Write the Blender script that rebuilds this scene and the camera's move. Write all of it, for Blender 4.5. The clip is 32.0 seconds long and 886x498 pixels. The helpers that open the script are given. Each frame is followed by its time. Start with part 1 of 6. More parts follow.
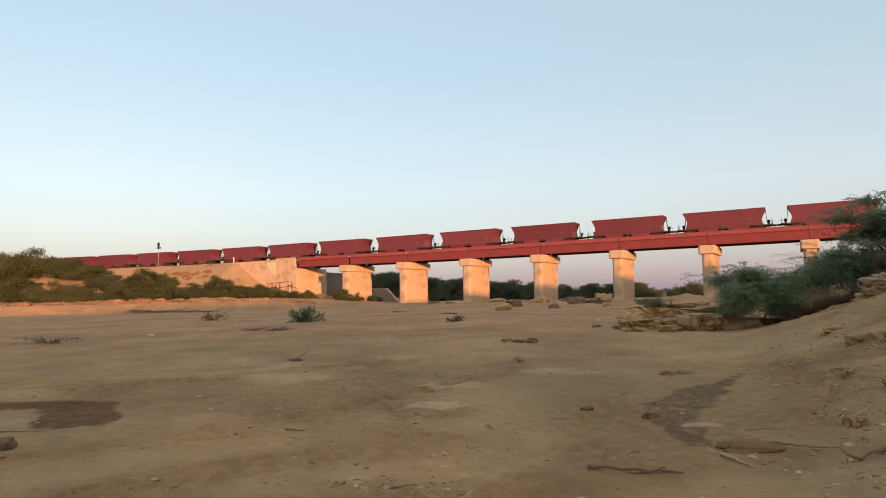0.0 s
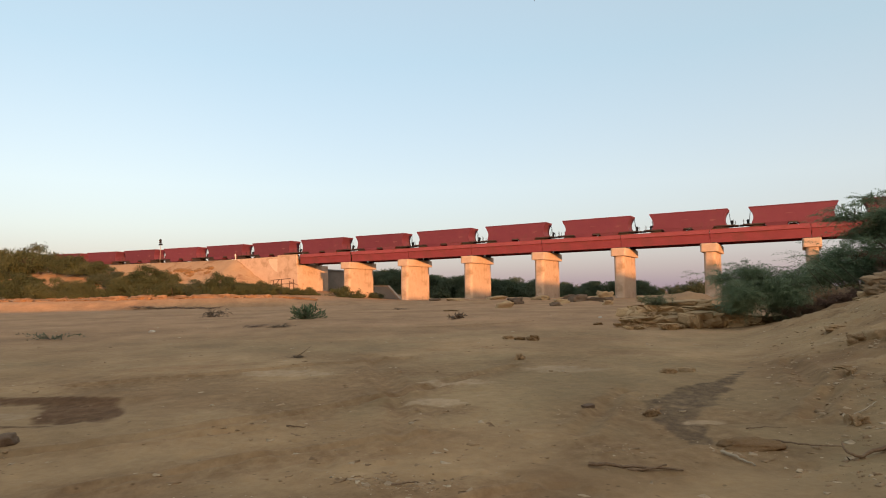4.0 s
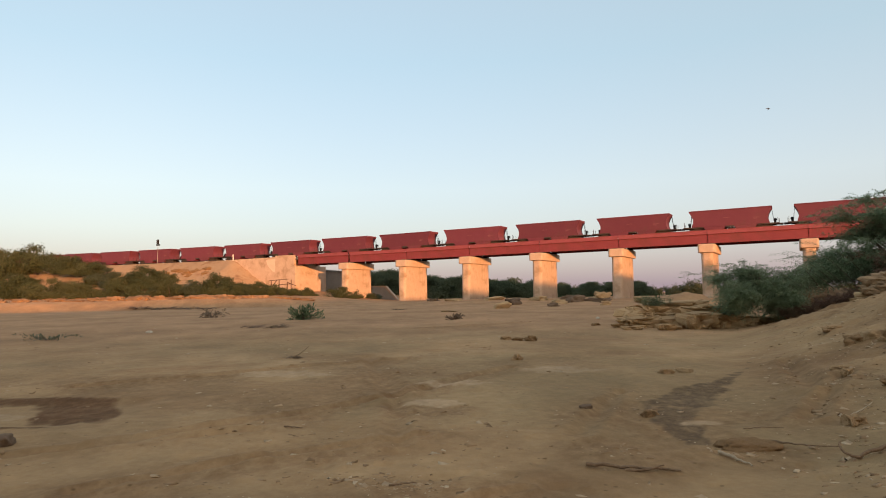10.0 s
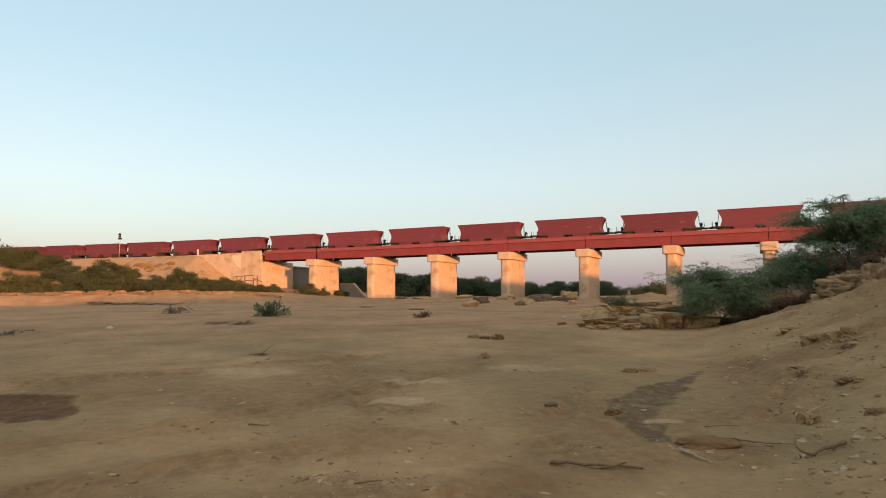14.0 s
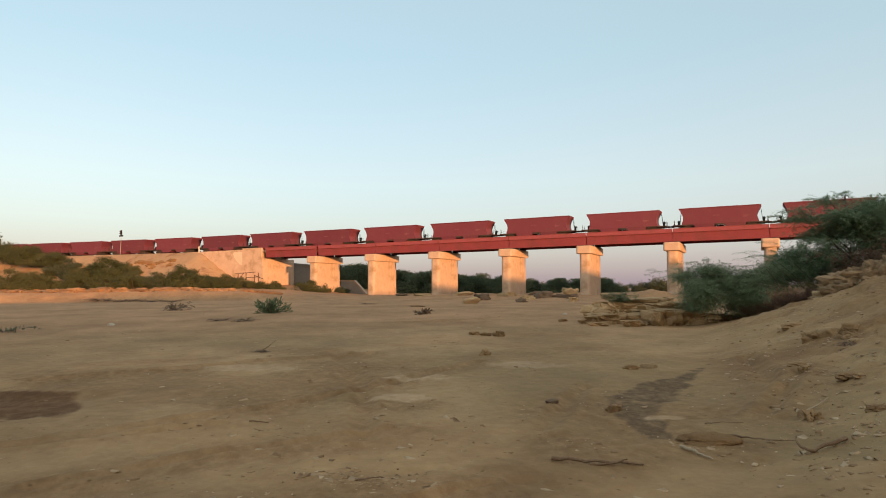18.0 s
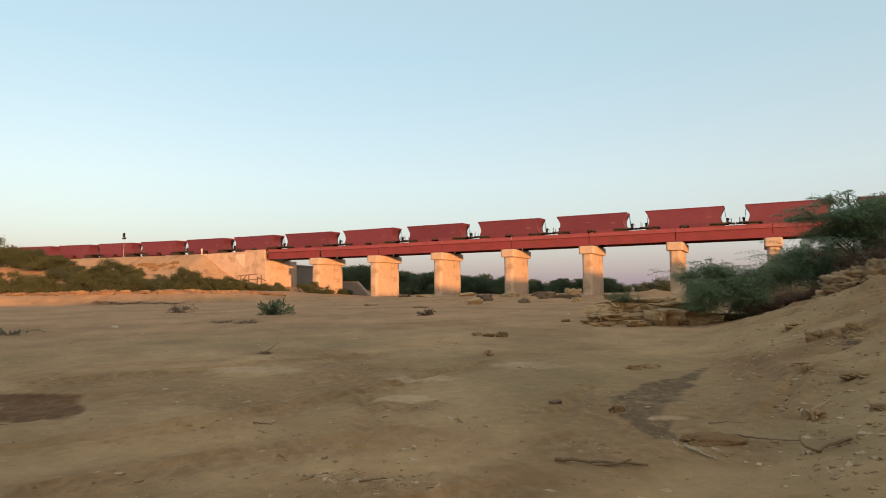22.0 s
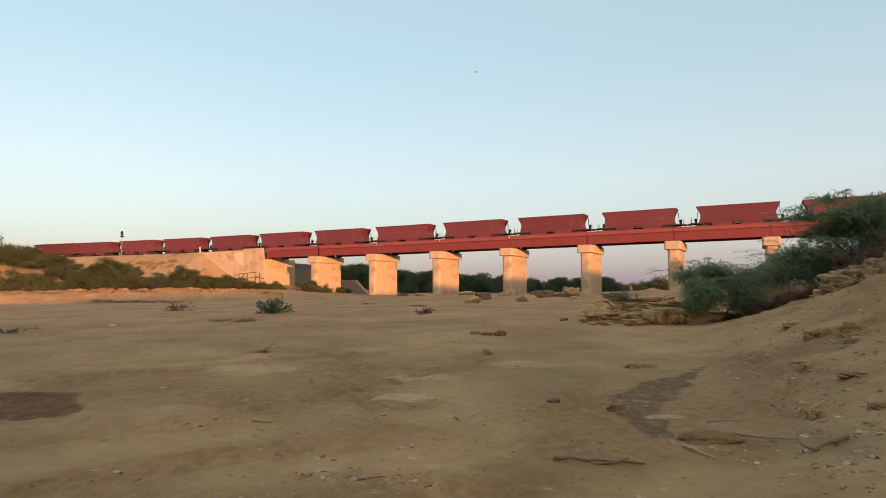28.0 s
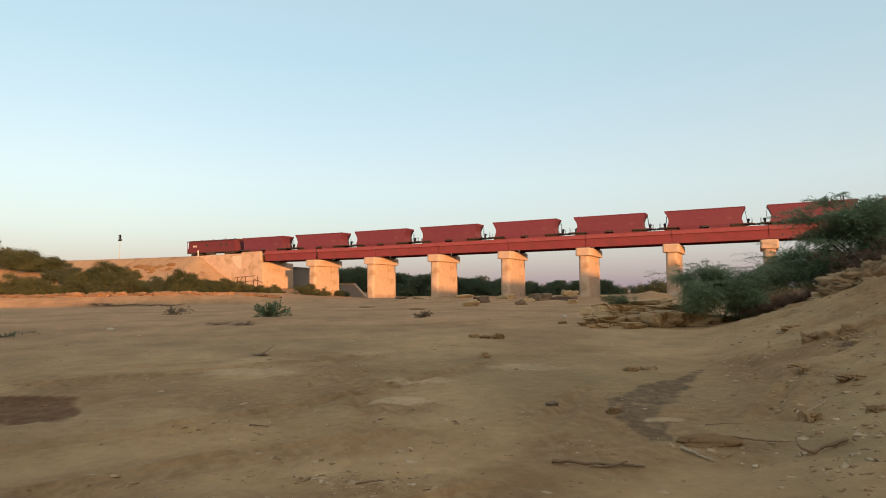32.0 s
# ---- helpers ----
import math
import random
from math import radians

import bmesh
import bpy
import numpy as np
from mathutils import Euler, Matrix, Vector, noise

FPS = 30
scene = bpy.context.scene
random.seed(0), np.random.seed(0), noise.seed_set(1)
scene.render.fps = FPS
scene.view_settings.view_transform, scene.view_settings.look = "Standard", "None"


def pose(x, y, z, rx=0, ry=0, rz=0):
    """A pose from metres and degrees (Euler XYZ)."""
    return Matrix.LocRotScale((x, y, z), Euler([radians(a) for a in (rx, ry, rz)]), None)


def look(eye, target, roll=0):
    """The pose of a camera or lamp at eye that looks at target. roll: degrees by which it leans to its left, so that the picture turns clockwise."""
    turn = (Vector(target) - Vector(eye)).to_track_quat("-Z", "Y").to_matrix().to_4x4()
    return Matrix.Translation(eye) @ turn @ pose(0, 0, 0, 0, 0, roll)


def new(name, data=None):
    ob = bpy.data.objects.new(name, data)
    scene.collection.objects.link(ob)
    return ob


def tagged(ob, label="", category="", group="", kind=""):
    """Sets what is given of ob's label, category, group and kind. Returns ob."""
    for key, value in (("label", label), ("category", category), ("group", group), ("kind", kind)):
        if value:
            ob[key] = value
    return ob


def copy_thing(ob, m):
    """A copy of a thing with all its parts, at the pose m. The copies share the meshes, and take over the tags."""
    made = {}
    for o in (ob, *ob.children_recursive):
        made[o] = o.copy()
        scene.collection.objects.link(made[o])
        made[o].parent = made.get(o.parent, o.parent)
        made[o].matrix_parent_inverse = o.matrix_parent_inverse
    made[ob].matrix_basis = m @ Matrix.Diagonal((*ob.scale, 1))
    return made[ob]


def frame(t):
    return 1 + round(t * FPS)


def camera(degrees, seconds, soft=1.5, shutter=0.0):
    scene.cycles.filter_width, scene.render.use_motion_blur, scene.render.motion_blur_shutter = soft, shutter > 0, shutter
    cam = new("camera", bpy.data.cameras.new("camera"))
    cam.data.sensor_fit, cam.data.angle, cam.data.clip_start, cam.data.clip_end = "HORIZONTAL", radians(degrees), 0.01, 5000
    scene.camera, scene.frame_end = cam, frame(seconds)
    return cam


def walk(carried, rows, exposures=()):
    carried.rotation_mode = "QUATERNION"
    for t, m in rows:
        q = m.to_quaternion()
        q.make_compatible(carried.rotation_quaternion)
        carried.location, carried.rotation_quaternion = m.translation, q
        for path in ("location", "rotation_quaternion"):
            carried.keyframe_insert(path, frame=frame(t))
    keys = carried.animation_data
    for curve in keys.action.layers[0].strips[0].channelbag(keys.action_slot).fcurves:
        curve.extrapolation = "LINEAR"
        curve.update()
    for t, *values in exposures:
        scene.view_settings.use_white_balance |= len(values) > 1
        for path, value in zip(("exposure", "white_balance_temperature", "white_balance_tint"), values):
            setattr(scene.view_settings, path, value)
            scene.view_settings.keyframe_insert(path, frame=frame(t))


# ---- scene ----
# ---- camera ----
cam = camera(68.2, 32.0, soft=1.0)
EYE = (0.0, 0.0, 1.3)
TURNS = [
    (0, 94.214, 0.987, 2.989), (0.5, 94.305, 0.993, 2.938), (1, 94.104, 0.989, 2.935), (1.5, 94.045, 0.967, 2.963),
    (2, 94.062, 0.959, 3.010), (2.5, 94.037, 0.873, 3.102), (3, 93.949, 0.865, 3.168), (3.5, 93.961, 0.817, 3.108),
    (5.5, 94.020, 0.873, 3.246), (6, 94.026, 0.871, 3.298), (6.5, 94.027, 0.883, 3.283), (7, 93.986, 0.943, 3.334),
    (7.5, 94.026, 0.873, 3.295), (8, 94.026, 0.879, 3.287), (8.5, 94.035, 0.838, 3.231), (9, 94.025, 0.873, 3.167),
    (9.5, 94.020, 0.872, 3.182), (10, 94.025, 0.816, 2.925), (10.5, 93.889, 0.695, 2.332), (11, 93.540, 0.379, 1.246),
    (11.5, 93.662, 0.233, -0.123), (12, 93.518, 0.043, -0.317), (12.5, 93.539, 0.124, -0.070), (13, 93.656, 0.200, 0.013),
    (13.5, 93.822, 0.261, 0.132), (14, 93.829, 0.224, 0.133), (14.5, 93.722, 0.209, 0.076), (16.5, 93.692, 0.214, -0.037),
    (17, 93.665, 0.296, 0.153), (17.5, 93.595, 0.293, 0.231), (18, 93.557, 0.249, 0.219), (18.5, 93.404, 0.240, 0.240),
    (19, 93.498, 0.293, 0.251), (19.5, 93.607, 0.459, 0.259), (20, 93.573, 0.445, 0.342), (20.5, 93.598, 0.441, 0.336),
    (21, 93.624, 0.515, 0.433), (21.5, 93.632, 0.496, 0.405), (22, 93.642, 0.521, 0.457), (22.5, 93.584, 0.492, 0.405),
    (23, 93.476, 0.435, 0.382), (23.5, 93.454, 0.445, 0.394), (24, 93.528, 0.446, 0.385), (24.5, 93.645, 0.509, 0.287),
    (25, 93.571, 0.407, 0.339), (25.5, 93.459, 0.443, 0.472), (27.5, 93.590, 0.443, 0.349), (28, 93.525, 0.450, 0.312),
    (28.5, 93.533, 0.441, 0.316), (29, 93.616, 0.445, 0.312), (29.5, 93.637, 0.435, 0.240), (30, 93.597, 0.433, 0.324),
    (30.5, 93.655, 0.509, 0.409), (31, 93.638, 0.528, 0.422), (31.5, 93.647, 0.536, 0.438), (32, 93.800, 0.530, 0.173),
]
walk(cam, [(t, pose(*EYE, a, b, c)) for t, a, b, c in TURNS], exposures=[(0, 0.0, 6500, 12), (9.5, 0.0, 6500, 12), (13, 0.0, 6500, 8), (32, 0.0, 6500, 7)])

# ---- light ----
SUN_ELEV, SUN_DIR = 5.8, Vector((0.491, -0.871, 0.0))      # low evening sun behind the bank
world = bpy.data.worlds.new("world")
scene.world = world
world.use_nodes = True
wn = world.node_tree.nodes
sky = wn.new("ShaderNodeTexSky")
sky.sky_type, sky.sun_disc = "NISHITA", False
sky.sun_elevation = radians(SUN_ELEV)
sky.sun_rotation = math.atan2(SUN_DIR.x, SUN_DIR.y)
sky.air_density, sky.dust_density, sky.ozone_density = 1.0, 2.0, 2.0
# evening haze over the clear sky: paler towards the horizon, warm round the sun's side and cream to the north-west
def sky_node(kind, **sockets):
    n = wn.new(kind)
    for k, v in sockets.items():
        n.inputs[int(k[1:])].default_value = v
    return n


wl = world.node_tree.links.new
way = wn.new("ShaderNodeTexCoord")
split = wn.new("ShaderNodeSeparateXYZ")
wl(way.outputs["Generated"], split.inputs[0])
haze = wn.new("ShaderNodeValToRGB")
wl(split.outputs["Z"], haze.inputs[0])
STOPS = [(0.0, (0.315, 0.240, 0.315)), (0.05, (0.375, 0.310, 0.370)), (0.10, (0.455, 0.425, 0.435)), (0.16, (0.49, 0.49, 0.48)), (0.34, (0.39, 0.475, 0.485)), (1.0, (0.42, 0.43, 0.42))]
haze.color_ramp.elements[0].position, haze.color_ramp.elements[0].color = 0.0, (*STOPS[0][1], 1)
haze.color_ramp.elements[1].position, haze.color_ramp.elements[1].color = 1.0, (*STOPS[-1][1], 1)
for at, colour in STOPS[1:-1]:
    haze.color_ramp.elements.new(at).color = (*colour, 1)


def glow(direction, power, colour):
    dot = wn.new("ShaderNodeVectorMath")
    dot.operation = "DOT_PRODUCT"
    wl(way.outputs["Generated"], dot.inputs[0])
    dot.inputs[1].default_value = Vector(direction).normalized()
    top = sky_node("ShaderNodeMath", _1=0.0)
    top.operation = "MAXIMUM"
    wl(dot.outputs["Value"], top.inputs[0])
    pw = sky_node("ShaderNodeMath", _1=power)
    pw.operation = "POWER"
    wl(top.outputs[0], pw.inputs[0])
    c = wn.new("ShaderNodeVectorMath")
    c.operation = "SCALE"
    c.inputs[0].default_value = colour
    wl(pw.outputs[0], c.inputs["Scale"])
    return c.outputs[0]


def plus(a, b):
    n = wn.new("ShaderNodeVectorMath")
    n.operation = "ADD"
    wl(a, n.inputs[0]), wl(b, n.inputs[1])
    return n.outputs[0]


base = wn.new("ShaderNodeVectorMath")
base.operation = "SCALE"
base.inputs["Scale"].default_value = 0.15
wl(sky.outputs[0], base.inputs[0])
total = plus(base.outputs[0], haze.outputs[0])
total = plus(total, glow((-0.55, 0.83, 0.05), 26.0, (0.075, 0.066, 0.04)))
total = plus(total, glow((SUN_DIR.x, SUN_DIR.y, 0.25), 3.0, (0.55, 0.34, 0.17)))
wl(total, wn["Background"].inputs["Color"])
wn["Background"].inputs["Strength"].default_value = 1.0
sun = new("sun", bpy.data.lights.new("sun", "SUN"))
sun.data.energy, sun.data.angle, sun.data.color = 5.0, radians(0.6), (1.30, 0.57, 0.22)
sun.matrix_world = look((0, 0, 60), Vector((0, 0, 60)) - SUN_DIR * math.cos(radians(SUN_ELEV)) - Vector((0, 0, math.sin(radians(SUN_ELEV)))))


# ---- materials ----
def shader(name, base, second, rough=0.85, scale=1.5, fine=18.0, bump=0.25, metal=0.0, dist=0.02, vary=0.0, stain=None, stain_scale=0.3, spec=0.3, stretch=(1, 1, 1)):
    """Two colours mixed by coarse and fine noise, with relief; vary shifts the value from piece to piece."""
    m = bpy.data.materials.new(name)
    m.use_nodes = True
    nt, b = m.node_tree, m.node_tree.nodes["Principled BSDF"]
    nodes, link = nt.nodes, nt.links.new
    tc = nodes.new("ShaderNodeTexCoord")
    mp = nodes.new("ShaderNodeMapping")
    mp.inputs["Scale"].default_value = stretch
    link(tc.outputs["Object"], mp.inputs[0])
    def noise_tex(s, detail):
        n = nodes.new("ShaderNodeTexNoise")
        n.inputs["Scale"].default_value, n.inputs["Detail"].default_value, n.inputs["Roughness"].default_value = s, detail, 0.62
        link(mp.outputs[0], n.inputs["Vector"])
        return n
    def mixed(fac, a, c):
        x = nodes.new("ShaderNodeMix")
        x.data_type = "RGBA"
        link(fac, x.inputs[0])
        for sock, v in ((x.inputs[6], a), (x.inputs[7], c)):
            if isinstance(v, tuple):
                sock.default_value = (*v, 1)
            else:
                link(v, sock)
        return x.outputs[2]
    def ramp(sock, lo, hi):
        r = nodes.new("ShaderNodeMapRange")
        r.inputs[1].default_value, r.inputs[2].default_value = lo, hi
        link(sock, r.inputs[0])
        return r.outputs[0]
    big, small = noise_tex(scale, 6), noise_tex(fine, 4)
    both = nodes.new("ShaderNodeMath")
    both.operation = "ADD"
    link(ramp(big.outputs[0], 0.3, 0.7), both.inputs[0])
    link(ramp(small.outputs[0], 0.2, 0.8), both.inputs[1])
    col = mixed(ramp(both.outputs[0], 0.2, 1.8), base, second)
    if stain:
        col = mixed(ramp(noise_tex(stain_scale, 5).outputs[0], 0.52, 0.72), col, stain)
    if vary:
        info = nodes.new("ShaderNodeObjectInfo")
        hsv = nodes.new("ShaderNodeHueSaturation")
        mr = nodes.new("ShaderNodeMapRange")
        mr.inputs[3].default_value, mr.inputs[4].default_value = 1 - vary, 1 + vary
        link(info.outputs["Random"], mr.inputs[0])
        link(mr.outputs[0], hsv.inputs["Value"])
        link(col, hsv.inputs["Color"])
        col = hsv.outputs[0]
    link(col, b.inputs["Base Color"])
    b.inputs["Roughness"].default_value, b.inputs["Metallic"].default_value = rough, metal
    b.inputs["Specular IOR Level"].default_value = spec
    if bump:
        bp = nodes.new("ShaderNodeBump")
        bp.inputs["Strength"].default_value, bp.inputs["Distance"].default_value = bump, dist
        link(both.outputs[0], bp.inputs["Height"])
        link(bp.outputs[0], b.inputs["Normal"])
    return m


def leaf_shader(name, a, c, thin=0.25, vary=0.3):
    m = bpy.data.materials.new(name)
    m.use_nodes = True
    nt, b = m.node_tree, m.node_tree.nodes["Principled BSDF"]
    geo = nt.nodes.new("ShaderNodeNewGeometry")
    r = nt.nodes.new("ShaderNodeValToRGB")
    r.color_ramp.elements[0].color, r.color_ramp.elements[1].color = (*a, 1), (*c, 1)
    nt.links.new(geo.outputs["Random Per Island"], r.inputs[0])
    info, hsv = nt.nodes.new("ShaderNodeObjectInfo"), nt.nodes.new("ShaderNodeHueSaturation")
    for sock, lo, hi in (("Value", 1 - vary, 1 + vary), ("Hue", 0.515, 0.485)):
        mr = nt.nodes.new("ShaderNodeMapRange")
        mr.inputs[3].default_value, mr.inputs[4].default_value = lo, hi
        nt.links.new(info.outputs["Random"], mr.inputs[0])
        nt.links.new(mr.outputs[0], hsv.inputs[sock])
    nt.links.new(r.outputs[0], hsv.inputs["Color"])
    r = hsv
    nt.links.new(r.outputs[0], b.inputs["Base Color"])
    b.inputs["Roughness"].default_value = 0.7
    b.inputs["Specular IOR Level"].default_value = 0.1
    t = nt.nodes.new("ShaderNodeBsdfTranslucent")
    nt.links.new(r.outputs[0], t.inputs[0])
    mx = nt.nodes.new("ShaderNodeMixShader")
    mx.inputs[0].default_value = thin
    nt.links.new(b.outputs[0], mx.inputs[1])
    nt.links.new(t.outputs[0], mx.inputs[2])
    nt.links.new(mx.outputs[0], nt.nodes["Material Output"].inputs[0])
    return m


def sand_shader():
    """Trodden river sand: warm and grey patches, streaks, grain, and dark specks of litter."""
    m = shader("dry_sand", (0.330, 0.201, 0.094), (0.410, 0.272, 0.142), 0.95, 0.5, 14.0, 0.0, stain=(0.27, 0.152, 0.072), stain_scale=0.3, spec=0.1)
    nt, b = m.node_tree, m.node_tree.nodes["Principled BSDF"]
    nodes, link = nt.nodes, nt.links.new
    old = b.inputs["Base Color"].links[0].from_socket
    tc = nodes.new("ShaderNodeTexCoord")
    mp = nodes.new("ShaderNodeMapping")
    mp.inputs["Rotation"].default_value, mp.inputs["Scale"].default_value = (0, 0, 0.9), (1.15, 0.75, 1.0)
    link(tc.outputs["Object"], mp.inputs[0])
    def tex(scale, detail, vec):
        n = nodes.new("ShaderNodeTexNoise")
        n.inputs["Scale"].default_value, n.inputs["Detail"].default_value, n.inputs["Roughness"].default_value = scale, detail, 0.65
        link(vec, n.inputs["Vector"])
        return n.outputs[0]
    def span_of(sock, a, c, lo, hi):
        r = nodes.new("ShaderNodeMapRange")
        for k, v in zip((1, 2, 3, 4), (a, c, lo, hi)):
            r.inputs[k].default_value = v
        link(sock, r.inputs[0])
        return r.outputs[0]
    def mul(a, c, op="MULTIPLY"):
        n = nodes.new("ShaderNodeMath")
        n.operation = op
        link(a, n.inputs[0]), link(c, n.inputs[1])
        return n.outputs[0]
    # mud carries the hollow's wet earth and the shade painted along its rims
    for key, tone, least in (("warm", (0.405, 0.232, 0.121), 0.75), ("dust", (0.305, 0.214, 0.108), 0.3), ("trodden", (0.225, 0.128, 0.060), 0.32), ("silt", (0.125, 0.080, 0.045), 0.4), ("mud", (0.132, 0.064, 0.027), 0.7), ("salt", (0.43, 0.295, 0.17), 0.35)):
        at = nodes.new("ShaderNodeAttribute")
        at.attribute_name = key
        mx = nodes.new("ShaderNodeMix")
        mx.data_type = "RGBA"
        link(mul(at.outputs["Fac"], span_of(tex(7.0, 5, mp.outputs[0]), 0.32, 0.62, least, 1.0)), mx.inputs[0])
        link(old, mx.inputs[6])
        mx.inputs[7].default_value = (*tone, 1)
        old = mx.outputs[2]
    streak = mul(span_of(tex(0.85, 7, mp.outputs[0]), 0.36, 0.64, 0.90, 1.09), span_of(tex(0.22, 5, mp.outputs[0]), 0.38, 0.62, 0.87, 1.13))
    grain = span_of(tex(5.0, 5, tc.outputs["Object"]), 0.25, 0.75, 0.86, 1.13)
    vor = nodes.new("ShaderNodeTexVoronoi")
    vor.inputs["Scale"].default_value = 6.0
    link(tc.outputs["Object"], vor.inputs["Vector"])
    speck = span_of(vor.outputs["Distance"], 0.05, 0.12, 0.62, 1.0)
    k = mul(mul(streak, grain), speck)
    v = nodes.new("ShaderNodeVectorMath")
    v.operation = "SCALE"
    link(old, v.inputs[0]), link(k, v.inputs["Scale"])
    link(v.outputs[0], b.inputs["Base Color"])
    h = mul(tex(9.0, 6, mp.outputs[0]), tex(45.0, 4, tc.outputs["Object"]), "ADD")
    bp = nodes.new("ShaderNodeBump")
    bp.inputs["Strength"].default_value, bp.inputs["Distance"].default_value = 0.4, 0.022
    link(h, bp.inputs["Height"])
    link(bp.outputs[0], b.inputs["Normal"])
    return m


SAND = sand_shader()
PALE_ROCK = shader("pale_stone", (0.46, 0.38, 0.29), (0.56, 0.48, 0.38), 0.95, 3.0, 16.0, 0.3, spec=0.1)
DRY_WOOD = shader("dry_driftwood", (0.17, 0.105, 0.062), (0.27, 0.18, 0.11), 0.95, 5.0, 40.0, 0.5, spec=0.08)
PALE_WOOD = shader("bleached_wood", (0.34, 0.255, 0.16), (0.44, 0.34, 0.225), 0.9, 6.0, 40.0, 0.4)
CLOD = shader("crusted_earth_clod", (0.305, 0.186, 0.092), (0.395, 0.258, 0.135), 0.95, 4.0, 22.0, 0.5, vary=0.15, spec=0.08)
DARK_ROCK = shader("dark_brown_boulder", (0.13, 0.085, 0.055), (0.22, 0.15, 0.10), 0.95, 2.0, 12.0, 0.5, vary=0.15, spec=0.08)
RAIL_BROWN = shader("rusty_fence_steel", (0.09, 0.05, 0.035), (0.15, 0.085, 0.055), 0.8, 3.0, 20.0, 0.2)
BIRD = shader("dark_grey_feather", (0.10, 0.10, 0.11), (0.16, 0.16, 0.17), 0.8, 5.0, 30.0, 0.1)
EARTH = shader("embankment_earth", (0.345, 0.217, 0.122), (0.435, 0.30, 0.178), 0.95, 0.5, 3.0, 0.6, dist=0.15, stain=(0.22, 0.11, 0.055), stain_scale=0.28, spec=0.1)
CONCRETE = shader("aged_concrete", (0.430, 0.310, 0.220), (0.560, 0.420, 0.315), 0.9, 0.7, 7.0, 0.25, dist=0.02, stain=(0.30, 0.21, 0.13), stain_scale=0.55, spec=0.15)
PLASTER = shader("pale_plaster", (0.56, 0.44, 0.33), (0.66, 0.54, 0.42), 0.9, 1.2, 8.0, 0.2, spec=0.15)
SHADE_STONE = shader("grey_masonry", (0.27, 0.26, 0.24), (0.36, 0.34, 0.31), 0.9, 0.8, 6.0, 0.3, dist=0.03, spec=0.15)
GIRDER_RED = shader("red_oxide_girder", (0.176, 0.035, 0.044), (0.216, 0.047, 0.055), 0.7, 0.4, 5.0, 0.1, stain=(0.15, 0.042, 0.042), stain_scale=0.35, spec=0.25)
WAGON_RED = shader("red_oxide_wagon", (0.120, 0.029, 0.046), (0.156, 0.042, 0.060), 0.65, 0.5, 6.0, 0.08, vary=0.14, stain=(0.125, 0.042, 0.048), stain_scale=0.45, spec=0.25)
VAN_RED = shader("brake_van_red", (0.115, 0.028, 0.038), (0.15, 0.040, 0.048), 0.7, 0.5, 6.0, 0.1, spec=0.2)
ROOF_RED = shader("dull_roof_red", (0.075, 0.024, 0.028), (0.10, 0.036, 0.038), 0.75, 0.5, 6.0, 0.1, spec=0.2)
DARK_STEEL = shader("dark_dusty_steel", (0.035, 0.028, 0.026), (0.07, 0.05, 0.042), 0.75, 2.0, 12.0, 0.15, spec=0.3)
BLACK_PAINT = shader("black_paint", (0.012, 0.012, 0.013), (0.022, 0.021, 0.02), 0.6, 2.0, 12.0, 0.1)
RAIL_STEEL = shader("rail_steel", (0.20, 0.12, 0.08), (0.28, 0.20, 0.15), 0.5, 3.0, 20.0, 0.1, metal=0.6)
WHITE_PAINT = shader("weathered_white_paint", (0.62, 0.58, 0.52), (0.75, 0.72, 0.66), 0.7, 3.0, 15.0, 0.1)
FADED = shader("faded_stencil_paint", (0.18, 0.065, 0.07), (0.24, 0.11, 0.11), 0.75, 3.0, 15.0, 0.1)
GREY_PAINT = shader("grey_post_paint", (0.30, 0.28, 0.25), (0.42, 0.39, 0.35), 0.7, 3.0, 15.0, 0.1)
TROUGH_RED = shader("sun_bleached_red_paint", (0.225, 0.056, 0.072), (0.275, 0.076, 0.090), 0.75, 0.4, 5.0, 0.1, stain=(0.20, 0.06, 0.06), stain_scale=0.5, spec=0.2)
BALLAST = shader("ballast", (0.16, 0.13, 0.11), (0.30, 0.25, 0.20), 0.95, 2.0, 14.0, 0.8, dist=0.05)
BROWN_CLOD = shader("brown_earth_crust", (0.20, 0.115, 0.055), (0.29, 0.18, 0.09), 0.95, 5.0, 24.0, 0.5, spec=0.08)
HEAP_EARTH = shader("dug_earth", (0.25, 0.145, 0.08), (0.36, 0.23, 0.13), 0.95, 1.5, 9.0, 0.5, dist=0.06, spec=0.08)
BARK = shader("grey_brown_bark", (0.10, 0.075, 0.055), (0.17, 0.13, 0.10), 0.9, 6.0, 30.0, 0.4)
BANK_ROCK = shader("brown_crumbling_sandstone", (0.265, 0.17, 0.093), (0.36, 0.245, 0.138), 0.95, 1.5, 12.0, 0.6, dist=0.04, vary=0.15, spec=0.1)
ROCK = shader("buff_sandstone", (0.41, 0.262, 0.135), (0.54, 0.375, 0.205), 0.95, 1.5, 12.0, 0.6, dist=0.04, vary=0.12, spec=0.1)
LEAF_NEAR = leaf_shader("mesquite_leaf", (0.165, 0.222, 0.132), (0.240, 0.305, 0.182), 0.5, 0.05)
LEAF_FAR = leaf_shader("scrub_leaf", (0.070, 0.080, 0.036), (0.100, 0.110, 0.052), 0.35, 0.18)
# olive leaf, greyed to put the haze over the far scrub into its colour
LEAF_HAZE = leaf_shader("grey_olive_leaf", (0.070, 0.084, 0.050), (0.098, 0.112, 0.066), 0.35, 0.25)
LEAF_DRY = leaf_shader("dry_brown_leaf", (0.165, 0.108, 0.074), (0.235, 0.162, 0.112), 0.45, 0.15)
